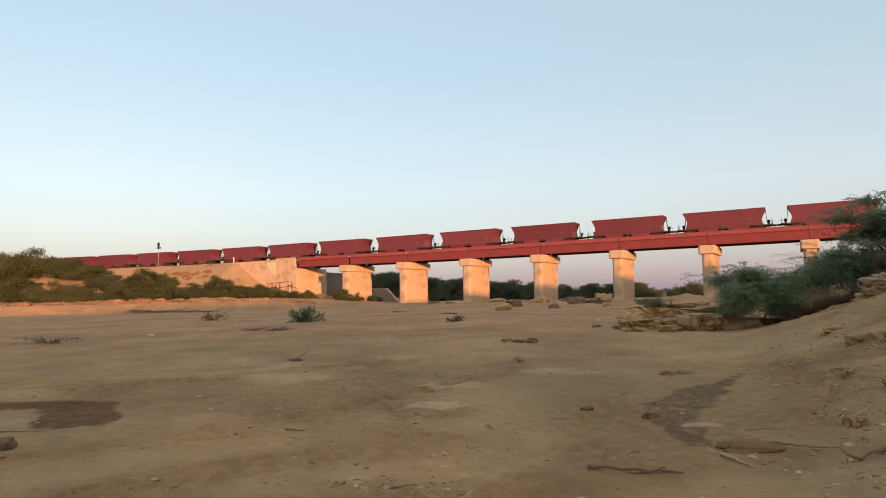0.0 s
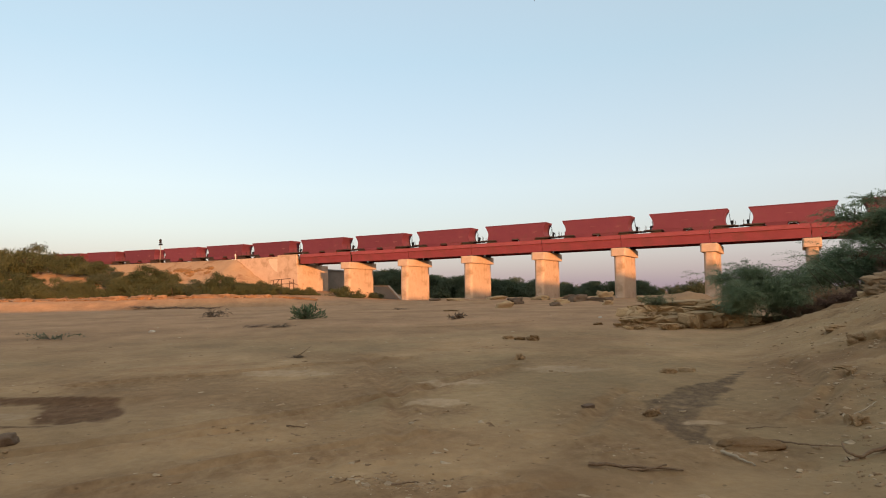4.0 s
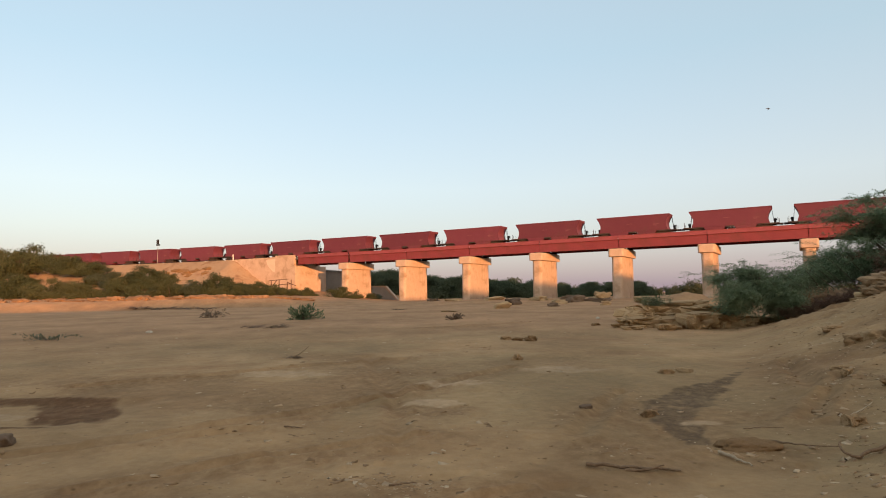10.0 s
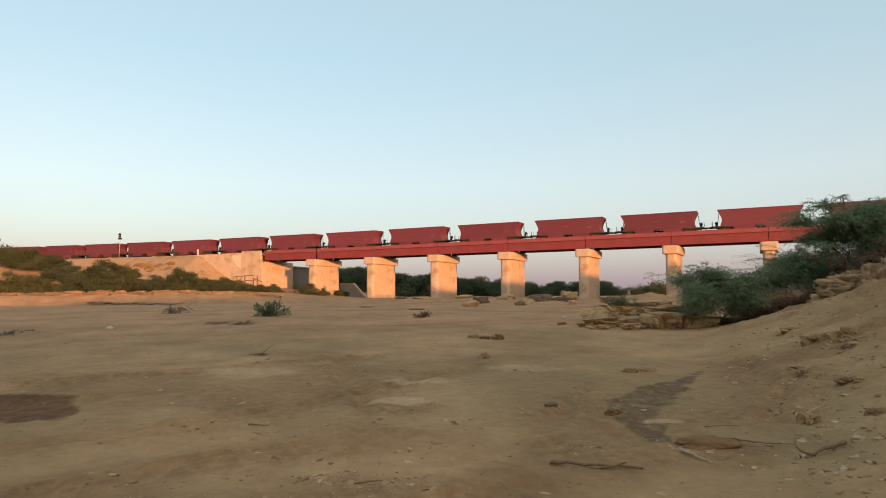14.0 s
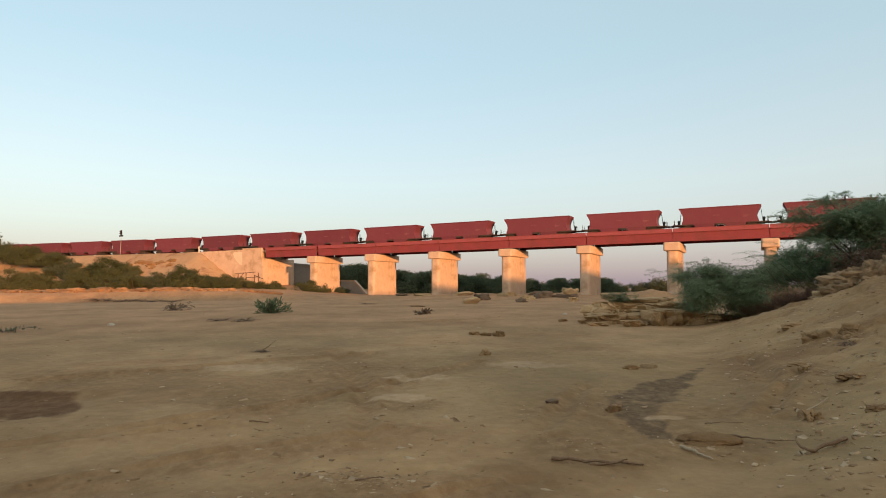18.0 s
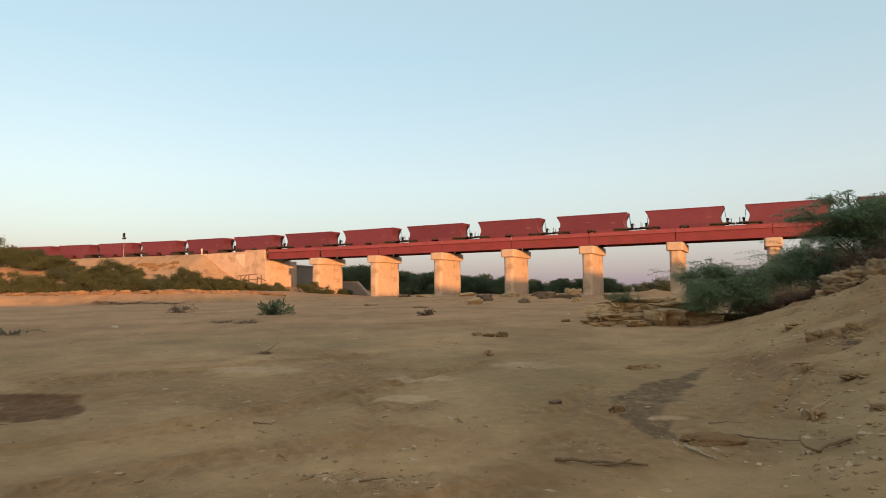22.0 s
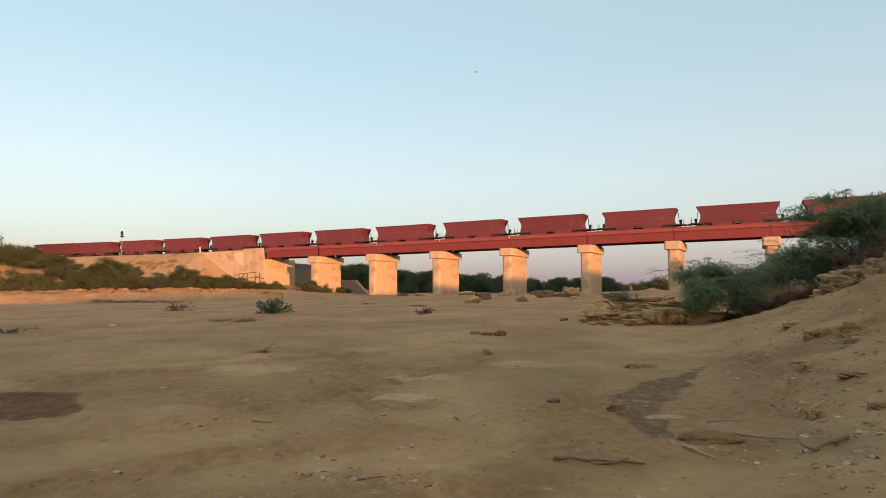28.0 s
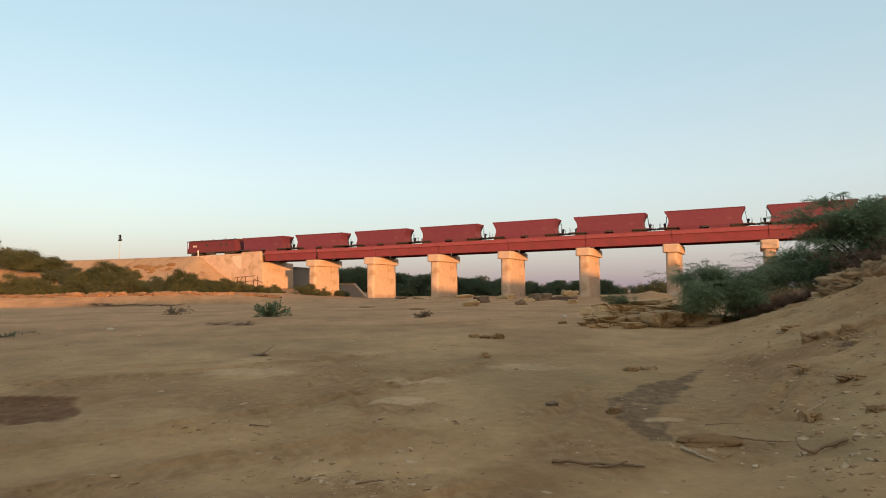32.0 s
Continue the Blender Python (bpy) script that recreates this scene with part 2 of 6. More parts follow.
LEAF_GREY = leaf_shader("grey_green_leaf", (0.10, 0.132, 0.066), (0.18, 0.215, 0.118), 0.4, 0.1)
LEAF_WITHERED = leaf_shader("withered_grey_leaf", (0.12, 0.122, 0.075), (0.20, 0.19, 0.125), 0.35, 0.1)
# thicket leaf, lightened so that its colour carries the distance haze
LEAF_DARK = leaf_shader("thicket_leaf", (0.088, 0.112, 0.068), (0.122, 0.148, 0.088), 0.5, 0.14)


# ---- mesh helpers ----
def mesh_from(name, verts, faces):
    me = bpy.data.meshes.new(name)
    verts, faces = np.asarray(verts, dtype=np.float32), np.asarray(faces, dtype=np.int32)
    k = faces.shape[1]
    me.vertices.add(len(verts)), me.loops.add(faces.size), me.polygons.add(len(faces))
    me.vertices.foreach_set("co", verts.ravel())
    me.loops.foreach_set("vertex_index", faces.ravel())
    me.polygons.foreach_set("loop_start", np.arange(0, faces.size, k, dtype=np.int32))
    me.polygons.foreach_set("loop_total", np.full(len(faces), k, dtype=np.int32))
    me.update(calc_edges=True)
    return me


def link_mesh(name, me, material, parent=None, label="", smooth=False):
    ob = new(name, me)
    if not me.materials:
        me.materials.append(material)
    if smooth:
        me.polygons.foreach_set("use_smooth", np.ones(len(me.polygons), dtype=bool))
    if parent:
        ob.parent = parent
    return tagged(ob, label)


def part(name, bm, material, parent=None, label="", smooth=False):
    me = bpy.data.meshes.new(name)
    bmesh.ops.recalc_face_normals(bm, faces=bm.faces)
    bm.to_mesh(me)
    bm.free()
    return link_mesh(name, me, material, parent, label, smooth)


def thing(name, m, label, category, group="", kind=""):
    ob = new(name)
    ob.empty_display_size = 0.2
    ob.matrix_world = m
    return tagged(ob, label, category, group, kind)


def box(x0, x1, y0, y1, z0, z1, bevel=0.0, bm=None):
    bm = bm or bmesh.new()
    r = bmesh.ops.create_cube(bm, size=1.0)["verts"]
    for v in r:
        v.co = ((x0 + x1) / 2 + v.co.x * (x1 - x0), (y0 + y1) / 2 + v.co.y * (y1 - y0), (z0 + z1) / 2 + v.co.z * (z1 - z0))
    if bevel:
        es = list({e for v in r for e in v.link_edges})
        bmesh.ops.bevel(bm, geom=es, offset=bevel, segments=2, affect="EDGES")
    return bm


def rod(a, b, r0, r1=None, seg=8, bm=None):
    bm = bm or bmesh.new()
    a, b = Vector(a), Vector(b)
    q = (b - a).to_track_quat("Z", "Y").to_matrix().to_4x4()
    bmesh.ops.create_cone(bm, cap_ends=True, segments=seg, radius1=r0, radius2=r0 if r1 is None else r1, depth=(b - a).length,
                          matrix=Matrix.Translation((a + b) / 2) @ q)
    return bm


def slab(profile, lo, hi, axis="y", bm=None):
    """A closed outline drawn in two axes and drawn out along the third."""
    bm = bm or bmesh.new()
    put = {"y": lambda p, w: (p[0], w, p[1]), "x": lambda p, w: (w, p[0], p[1]), "z": lambda p, w: (p[0], p[1], w)}[axis]
    a = [bm.verts.new(put(p, lo)) for p in profile]
    b = [bm.verts.new(put(p, hi)) for p in profile]
    bm.faces.new(a), bm.faces.new(b)
    for i in range(len(a)):
        j = (i + 1) % len(a)
        bm.faces.new((a[i], a[j], b[j], b[i]))
    return bm


def hash2(i, j, seed):
    h = np.sin(i * 127.1 + j * 311.7 + seed * 74.7) * 43758.5453
    return h - np.floor(h)


def bumps(x, y, size, seed=0.0, octaves=4):
    """Smooth value noise on the plan, -1 to 1."""
    total, amp, norm = np.zeros_like(x), 1.0, 0.0
    for o in range(octaves):
        u, v = x / size, y / size
        i, j = np.floor(u), np.floor(v)
        fx, fy = u - i, v - j
        fx, fy = fx * fx * (3 - 2 * fx), fy * fy * (3 - 2 * fy)
        s = seed + o * 13.0
        a = hash2(i, j, s) * (1 - fx) + hash2(i + 1, j, s) * fx
        b = hash2(i, j + 1, s) * (1 - fx) + hash2(i + 1, j + 1, s) * fx
        total += amp * (2 * (a * (1 - fy) + b * fy) - 1)
        norm += amp
        amp, size = amp * 0.5, size * 0.5
    return total / norm


def step(a, b, v):
    t = np.clip((v - a) / (b - a), 0, 1)
    return t * t * (3 - 2 * t)


# ---- the plan: the railway line ----
TRACK = Matrix.Translation((-10.58, 123.18, 0.0)) @ pose(0, 0, 0, 0, 0, -25.6)    # x along the line, y away from the river bed
GRADE = 0.0065
SPAN, CAP_TOP, GIRDER_LOW, LEDGE, GIRDER_TOP, RAIL = 13.1, 8.05, 8.02, 9.42, 9.98, 9.52


def line_at(u):
    """The line's sideways shift, rise, heading and slope at u: beyond the bridge it curves gently and climbs."""
    t = np.clip((-18.0 - u) / 30.0, 0, 1)
    w, h = np.maximum(-42.0 - u, 0.0), np.maximum(-28.0 - u, 0.0)
    a, b = np.minimum(w, 20.0), np.minimum(h, 90.0)
    side = 0.65 * t * t * (3 - 2 * t) - 0.0008 * (a * a + 2 * a * (w - a))
    rise = GRADE * np.maximum(u, -8.0) + 0.00006 * (b * b + 2 * b * (h - b))
    return side, rise, np.arctan(0.0016 * a - 0.13 * t * (1 - t)), np.where(u > -8.0, GRADE, -0.00012 * b)



def on_line(u, y, z, tilt=True):
    """A pose on the railway line: u metres along it, y across, z above the river bed with the line's grade."""
    side, rise, turn, climb = (float(k) for k in line_at(u))
    m = TRACK @ Matrix.Translation((u, side, z + rise)) @ Matrix.Rotation(turn, 4, "Z") @ Matrix.Translation((0, y, 0))
    return m @ Matrix.Rotation(-climb, 4, "Y") if tilt else m


def along_line(u, y, z):
    """Points of the line's own axes, as arrays, in the axes of TRACK."""
    side, rise, turn, _ = line_at(u)
    return np.stack([u - y * np.sin(turn), side + y * np.cos(turn), z + rise], -1)


def swept(name, outline, us, material):
    """A closed outline (across, up) carried along the line."""
    o = np.array(outline)
    u, k = np.meshgrid(us, np.arange(len(o)), indexing="ij")
    v = along_line(u, o[k][..., 0], o[k][..., 1]).reshape(-1, 3)
    n = len(o)
    i, j = np.meshgrid(np.arange(len(us) - 1), np.arange(n), indexing="ij")
    jj = (j + 1) % n
    f = np.stack([i * n + j, i * n + jj, (i + 1) * n + jj, (i + 1) * n + j], -1).reshape(-1, 4)
    ob = link_mesh(name, mesh_from(name, v, f), material)
    ob.matrix_world = TRACK
    return ob


# old wheel tracks and scuffed furrows in the sand
RUTS = ((-2.75, 4.4, -1.86, 5.4, 0.07, 0.03), (-1.86, 5.4, -0.5, 6.15, 0.07, 0.03), (-0.2, 4.1, 0.3, 4.5, 0.05, 0.025), (-3.3, 5.9, -1.25, 8.2, 0.10, 0.035), (-1.25, 8.2, 0.6, 12.0, 0.12, 0.035),
        (-2.4, 14.3, -1.07, 8.6, 0.13, 0.035), (-1.07, 8.6, -0.7, 5.8, 0.10, 0.03), (-6.0, 9.6, -1.5, 13.5, 0.14, 0.04), (-4.2, 5.2, -2.2, 6.4, 0.08, 0.03), (0.9, 6.2, 1.9, 9.0, 0.09, 0.03), (4.0, 8.0, 5.2, 11.5, 0.12, 0.05), (3.2, 6.6, 4.6, 8.6, 0.1, 0.05), (-1.95, 25.5, 0.0, 26.9, 0.22, 0.06), (0.0, 26.9, 2.14, 29.4, 0.22, 0.06))


def ground_z(x, y):
    """The height of the river bed and its banks."""
    x, y = np.asarray(x, float), np.asarray(y, float)
    u = (x + 10.58) * 0.90184 - (y - 123.18) * 0.43208
    v = (x + 10.58) * 0.43208 + (y - 123.18) * 0.90184
    far = np.hypot(x, y)
    z = 0.10 * bumps(x, y, 14.0, 1.0, 3) * step(8, 30, far) + (0.12 + 0.88 * step(28, 9, far)) * (0.020 * bumps(x, y, 1.7, 2.0, 3) + 0.008 * bumps(x, y, 0.35, 3.0, 3))
    # long shallow wheel and flood ridges across the bed
    p, r = x * 0.71 + y * 0.70, -x * 0.70 + y * 0.71
    z = z + step(34, 9, far) * (0.022 * bumps(p * 0.45, r, 0.9, 21.0, 4) + 0.02 * bumps(x, y, 0.7, 23.0, 3) * step(-0.1, 0.4, bumps(x, y, 3.0, 24.0, 2)) + 0.02 * bumps(p, r * 0.3, 1.3, 22.0, 2) * step(3, 9, far))
    # broken ground round the feet of the piers
    z = z + 0.32 * step(66, 84, far) * step(-14, -2, x) * np.maximum(0, bumps(x, y, 4.5, 33.0, 4) + 0.1)
    for x0, y0, x1, y1, wide, deep in RUTS:
        k = np.clip(((x - x0) * (x1 - x0) + (y - y0) * (y1 - y0)) / ((x1 - x0) ** 2 + (y1 - y0) ** 2), 0, 1)
        dd = np.hypot(x - x0 - k * (x1 - x0), y - y0 - k * (y1 - y0)) + 0.05 * bumps(x, y, 0.5, 29.0, 2)
        z = z - deep * np.exp(-(dd / wide) ** 2) + 0.6 * deep * np.exp(-((dd - 1.9 * wide) / (0.8 * wide)) ** 2)
    near = step(30, 12, far)
    z = z - 0.022 * near * step(0.30, 0.75, bumps(x, y, 0.24, 61.0, 2)) * step(-0.1, 0.35, bumps(x, y, 2.2, 62.0, 2)) + 0.012 * near * step(0.35, 0.8, bumps(x, y, 0.13, 63.0, 2))
    # terrace at the foot of the railway bank
    z = z + 1.1 * step(-24, -7, v) * step(-12, -30, u) + 0.3 * step(70, 100, y) + 1.1 * step(85.5, 89.5, far + 1.6 * bumps(x, y, 6.0, 27.0, 3)) * step(-13, -31, x)
    # sandy bank that climbs beside the camera
    lat = (x - (0.4 + 0.341 * y)) * 0.946 + 0.5 * bumps(x, y, 4.0, 5.0, 2)
    bank = step(48, 24, x) * 1.55 * step(-0.3, 5.6, lat) * step(27, 17.5, y) * (1 + 0.22 * bumps(x, y, 1.3, 6.0, 4)) + 0.7 * step(3, 10, lat) * step(44, 30, y) * step(48, 24, x)
    z = z + bank * step(-30, -5, y)
    crumbly = step(0.6, 2.2, lat) * step(30, 24, y) * step(30, 22, x) * step(0, 4, y)
    z = z + crumbly * (0.06 * bumps(x, y, 0.5, 81.0, 4) + 0.035 * bumps(x, y, 0.2, 84.0, 2) + 0.09 * step(0.15, 0.5, bumps(x, y * 1.2, 1.0, 82.0, 4)) - 0.05 * step(0.25, 0.55, bumps(x, y, 0.7, 83.0, 3)))
    # eroded mound behind the ledge
    z = z + 1.15 * np.exp(-((x - 11.2) / 2.6) ** 2 - ((y - 36) / 2.2) ** 2) * (1 + 0.2 * bumps(x, y, 0.9, 31.0, 3))
    # damp hollow
    z = z - 0.055 * np.exp(-((x + 5.2) / 1.15) ** 6 - ((y - 7.55) / 0.9) ** 8)
    # high ground behind, which keeps the river bed in the evening shade
    q = x * 0.565 - y * 0.825
    z = z + (17.6 - 1.8 * step(29, 21, x * 0.825 + y * 0.565) - 1.1 * step(0, -7, x * 0.825 + y * 0.565)) * step(14, 62, q) * (1 + 0.03 * bumps(x, y, 9.0, 8.0, 3))
    return z


def gz(x, y):
    return float(ground_z(np.array([x]), np.array([y]))[0])


# ---- ground ----
def stain(x, y, blobs, seed, rag=1.0):
    """How strongly a patch with a ragged edge covers each place, 0 to 1."""
    f = np.full_like(x, -3.0)
    for cx, cy, rx, ry, a in blobs:
        c, t = math.cos(radians(a)), math.sin(radians(a))
        p, q = (x - cx) * c + (y - cy) * t, -(x - cx) * t + (y - cy) * c
        f = np.maximum(f, 1 - (p / rx) ** 2 - (q / ry) ** 2)
    return step(-0.30, 0.45, f + rag * (0.6 * bumps(x, y * 0.6, 0.45, seed, 2) + 0.85 * bumps(0.68 * x + 0.35 * y, 0.55 * y - 0.4 * x, 0.15, seed + 7, 4)))


COURSE = ((5.2, 12.9, 0.05), (4.5, 11.3, 0.07), (3.75, 10.1, 0.12), (3.35, 9.4, 0.22), (2.92, 8.85, 0.36), (2.5, 8.15, 0.43), (2.12, 7.4, 0.36), (1.93, 6.8, 0.22), (1.95, 6.3, 0.17), (1.87, 5.7, 0.11))
SILT = [(a[0] + (b[0] - a[0]) * t, a[1] + (b[1] - a[1]) * t, 0.85 * (a[2] + (b[2] - a[2]) * t), 0.85 * (a[2] + (b[2] - a[2]) * t), 0) for a, b in zip(COURSE, COURSE[1:]) for t in (0, 0.25, 0.5, 0.75)]
# mud of the damp hollow; the thin blobs along both rims paint in shade
HOLLOW_AND_RIM_SHADE = ((-4.32, 7.4, 0.88, 0.22, -62.7), (-4.72, 7.5, 0.85, 0.24, -62.7), (-5.02, 7.6, 0.8, 0.22, -62.7), (-5.6, 8.4, 0.9, 0.2, 0), (-6.4, 8.3, 0.7, 0.25, 0), (-4.68, 7.6, 0.34, 0.36, 0), (-5.05, 8.12, 0.5, 0.4, 0), (-4.9, 6.58, 0.6, 0.1, 0), (-5.5, 6.6, 0.6, 0.12, 0))
CRUST = ((-0.35, 9.75, 0.5, 0.34, 0), (-0.5, 7.95, 0.42, 0.22, 0), (-5.45, 7.4, 0.34, 0.25, 0), (2.2, 6.72, 0.20, 0.13, 0), (1.4, 11.5, 0.8, 0.5, 0), (-3.2, 11.0, 0.9, 0.35, 0))

SCUFFED = ((-3.6, 9.3, 2.6, 0.9, 10), (-2.4, 8.3, 1.5, 0.8, 20), (-1.4, 9.0, 1.3, 0.9, 25), (-5.6, 10.2, 2.0, 0.8, 0), (-0.6, 7.6, 0.6, 0.5, 0))


def build_ground():
    front = np.linspace(radians(-46), radians(46), 540)
    back = np.linspace(radians(46), radians(314), 96)[1:-1]
    ang = np.concatenate([front, back])
    rad = np.concatenate([[0.02, 0.3, 0.7, 1.2], np.geomspace(1.8, 260, 480), np.geomspace(280, 4600, 24)])
    a, r = np.meshgrid(ang, rad)
    x, y = r * np.sin(a) + 0.11, r * np.cos(a) + 0.05
    verts = np.stack([x, y, ground_z(x, y)], -1).reshape(-1, 3)
    na, nr = len(ang), len(rad)
    i, j = np.meshgrid(np.arange(na), np.arange(nr - 1))
    k = (i + 1) % na
    faces = np.stack([j * na + i, j * na + k, (j + 1) * na + k, (j + 1) * na + i], -1).reshape(-1, 4)
    me = mesh_from("ground", verts, faces)
    x, y = verts[:, 0], verts[:, 1]
    for key, blobs, seed in (("silt", SILT, 41.0), ("mud", HOLLOW_AND_RIM_SHADE, 43.0), ("salt", CRUST, 45.0)):
        me.attributes.new(key, "FLOAT", "POINT").data.foreach_set("value", stain(x, y, blobs, seed, 0.5 if key == "mud" else 1.6).astype(np.float32))
    worn = np.zeros(len(x))
    for x0, y0, x1, y1, wide, deep in RUTS:
        k = np.clip(((x - x0) * (x1 - x0) + (y - y0) * (y1 - y0)) / ((x1 - x0) ** 2 + (y1 - y0) ** 2), 0, 1)
        d = np.hypot(x - x0 - k * (x1 - x0), y - y0 - k * (y1 - y0)) + 0.35 * bumps(x, y, 1.1, 71.0, 3)
        worn = np.maximum(worn, np.exp(-(d / 0.48) ** 2))
    bankside = step(0.2, 2.5, (x - (0.4 + 0.341 * y)) * 0.946) * step(34, 26, np.hypot(x, y)) * (0.95 * step(2.0, 5.0, (x - (0.4 + 0.341 * y)) * 0.946) + 0.75 * step(0.0, 0.35, bumps(x, y, 0.9, 73.0, 5)))
    far = np.hypot(x, y)
    patch = np.maximum(bankside, step(0.05, 0.5, bumps(x, y, 1.8, 72.0, 4)) * step(24, 9, far))
    patch = np.maximum(patch, 0.5 * step(-0.15, 0.45, bumps(x, y, 5.0, 74.0, 3)) * step(75, 40, far) * step(2.5, 0.5, x - 0.33 * y))
    # a broad scuffed brown stretch beside the damp hollow
    patch = np.maximum(patch, 0.8 * stain(x, y, SCUFFED, 47.0, 0.9))
    # sand tone turns redder with distance from the eye
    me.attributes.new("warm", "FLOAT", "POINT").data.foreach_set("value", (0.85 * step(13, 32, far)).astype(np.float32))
    dust = step(-0.02, 0.45, bumps(x * 0.8, y, 2.6, 91.0, 4)) * step(30, 12, far)
    me.attributes.new("dust", "FLOAT", "POINT").data.foreach_set("value", (0.85 * dust).astype(np.float32))
    me.attributes.new("trodden", "FLOAT", "POINT").data.foreach_set("value", np.clip(0.65 * worn + 0.8 * patch + 0.45 * bankside, 0, 0.97).astype(np.float32))
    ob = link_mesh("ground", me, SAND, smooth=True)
    tagged(ob, "dry sandy river bed with a sandy bank and trodden patches", "ground", kind="structure")


build_ground()


def bank_z(u, y):
    """The railway bank in the line's own axes, with a cone round the wing walls."""
    side = np.maximum(np.abs(y) - 3.7, 0)
    run = np.hypot(np.maximum(u + 44.7, 0), side)
    return 9.62 - run / 1.65 + (0.3 * bumps(u, y, 5.0, 11.0, 4) + 0.35 * bumps(u, y * 0.4, 1.6, 12.0, 3)) * step(0.5, 4, run)


def build_bank(u0, u1, name, mirror=False):
    us, ys = np.arange(u0, u1, 0.8), np.concatenate([np.arange(-24, -3.7, 0.55), np.linspace(-3.7, 3.7, 7), np.arange(4.2, 25, 0.8)])
    u, y = np.meshgrid(us, ys)
    z = bank_z(u, y)
    w = 2 * 58.7 - u + 6 if mirror else u
    z = np.maximum(z, -2.0)
    verts = along_line(w, y, z).reshape(-1, 3)
    n = len(us)
    i, j = np.meshgrid(np.arange(n - 1), np.arange(len(ys) - 1))
    faces = np.stack([j * n + i, j * n + i + 1, (j + 1) * n + i + 1, (j + 1) * n + i], -1).reshape(-1, 4)
    if mirror:
        faces = faces[:, ::-1]
    ob = link_mesh(name, mesh_from(name, verts, faces), EARTH, smooth=True)
    ob.matrix_world = TRACK
    return tagged(ob, "sunlit bare earth railway embankment with eroded slope", "embankment", kind="structure")


build_bank(-520, -29, "embankment_1")
build_bank(-420, -29, "embankment_2", mirror=True)


# ---- bridge ----
def build_pier():
    p = thing("bridge_pier", Matrix(), "tall plastered concrete bridge pier with a projecting cap", "pier", "bridge piers")
    def outline(hx, hy, z, round_to=0.55):
        pts, cut = [], min(hx, round_to)
        for cxs, cys, a0 in ((1, 1, 0), (-1, 1, 90), (-1, -1, 180), (1, -1, 270)):
            for k in range(6):
                a = radians(a0 + 18 * k)
                pts.append((cxs * (hx - cut) + cut * math.cos(a), cys * (hy - cut) + cut * math.sin(a), z))
        return pts
    def stack(rings):
        bm = bmesh.new()
        rows = [[bm.verts.new(v) for v in ring] for ring in rings]
        for a, b in zip(rows, rows[1:]):
            for i in range(len(a)):
                j = (i + 1) % len(a)
                bm.faces.new((a[i], a[j], b[j], b[i]))
        bm.faces.new(rows[0]), bm.faces.new(rows[-1])
        return bm
    part("shaft", stack([outline(0.82, 4.18, -9.0, 0.5), outline(0.81, 4.16, -5.0, 0.5), outline(0.80, 4.14, -1.2, 0.5)]), CONCRETE, p)
    part("cap", stack([outline(1.12, 4.46, -1.24, 0.3), outline(1.18, 4.54, -1.18, 0.3), outline(1.18, 4.54, -0.12, 0.3), outline(1.10, 4.46, 0.0, 0.3)]), CONCRETE, p)
    for y in (-2.03, 3.37):
        for x in (-0.55, 0.55):
            part("bearing_block", box(x - 0.38, x + 0.38, y - 0.55, y + 0.55, 0.0, 0.22, 0.02), DARK_STEEL, p, "dark steel bearing plate")
    return p


pier = build_pier()
for i in range(-1, 10):
    m = on_line(i * SPAN - 1.25, -0.42, CAP_TOP - 0.2, False)
    if i == -1:
        pier.matrix_world = m
    else:
        copy_thing(pier, m)


def build_span():
    """One steel span: two plate girders, a ballast trough with upstands, cross frames under it."""
    s = thing("bridge_span", Matrix(), "red-painted steel plate girder bridge span", "bridge span", "bridge spans")
    a, b = 0.04, SPAN - 0.04
    h, led = LEDGE - GIRDER_LOW, LEDGE - GIRDER_LOW
    top = GIRDER_TOP - GIRDER_LOW
    for side in (-1, 1):
        y = 2.75 * side
        g = part("girder_web", box(a, b, y - 0.02, y + 0.02, 0.03, led), GIRDER_RED, s)
        part("bottom_flange", box(a, b, y - 0.2, y + 0.2, 0.0, 0.045, 0.008), GIRDER_RED, g)
        part("top_flange", box(a, b, y - 0.2, y + 0.2, led - 0.045, led, 0.008), GIRDER_RED, g)
        for k in range(10):
            x = a + 0.12 + k * (b - a - 0.24) / 9
            part("stiffener", box(x - 0.012, x + 0.012, y + 0.02 * side, y + 0.034 * side, 0.05, led - 0.05), GIRDER_RED, g)
        u = part("trough_side", box(a, b, y + 0.16 * side - 0.03, y + 0.16 * side + 0.03, led + 0.004, top, 0.006), TROUGH_RED, s)
        part("top_lip", box(a, b, y + 0.16 * side - 0.08, y + 0.16 * side + 0.08, top, top + 0.04, 0.006), TROUGH_RED, u)
    part("deck_plate", box(a, b, -2.85, 2.85, led + 0.004, led + 0.05), GIRDER_RED, s)
    for k in range(5):
        x = 0.8 + k * (SPAN - 1.6) / 4
        part("cross_frame", box(x - 0.05, x + 0.05, -2.7, 2.7, 0.25, 0.55), DARK_STEEL, s)
    return s


span = build_span()
for i in range(-2, 9):
    m = on_line(i * SPAN - 1.25, 0.0, GIRDER_LOW)
    if i == -2:
        span.matrix_world = m
    else:
        copy_thing(span, m)


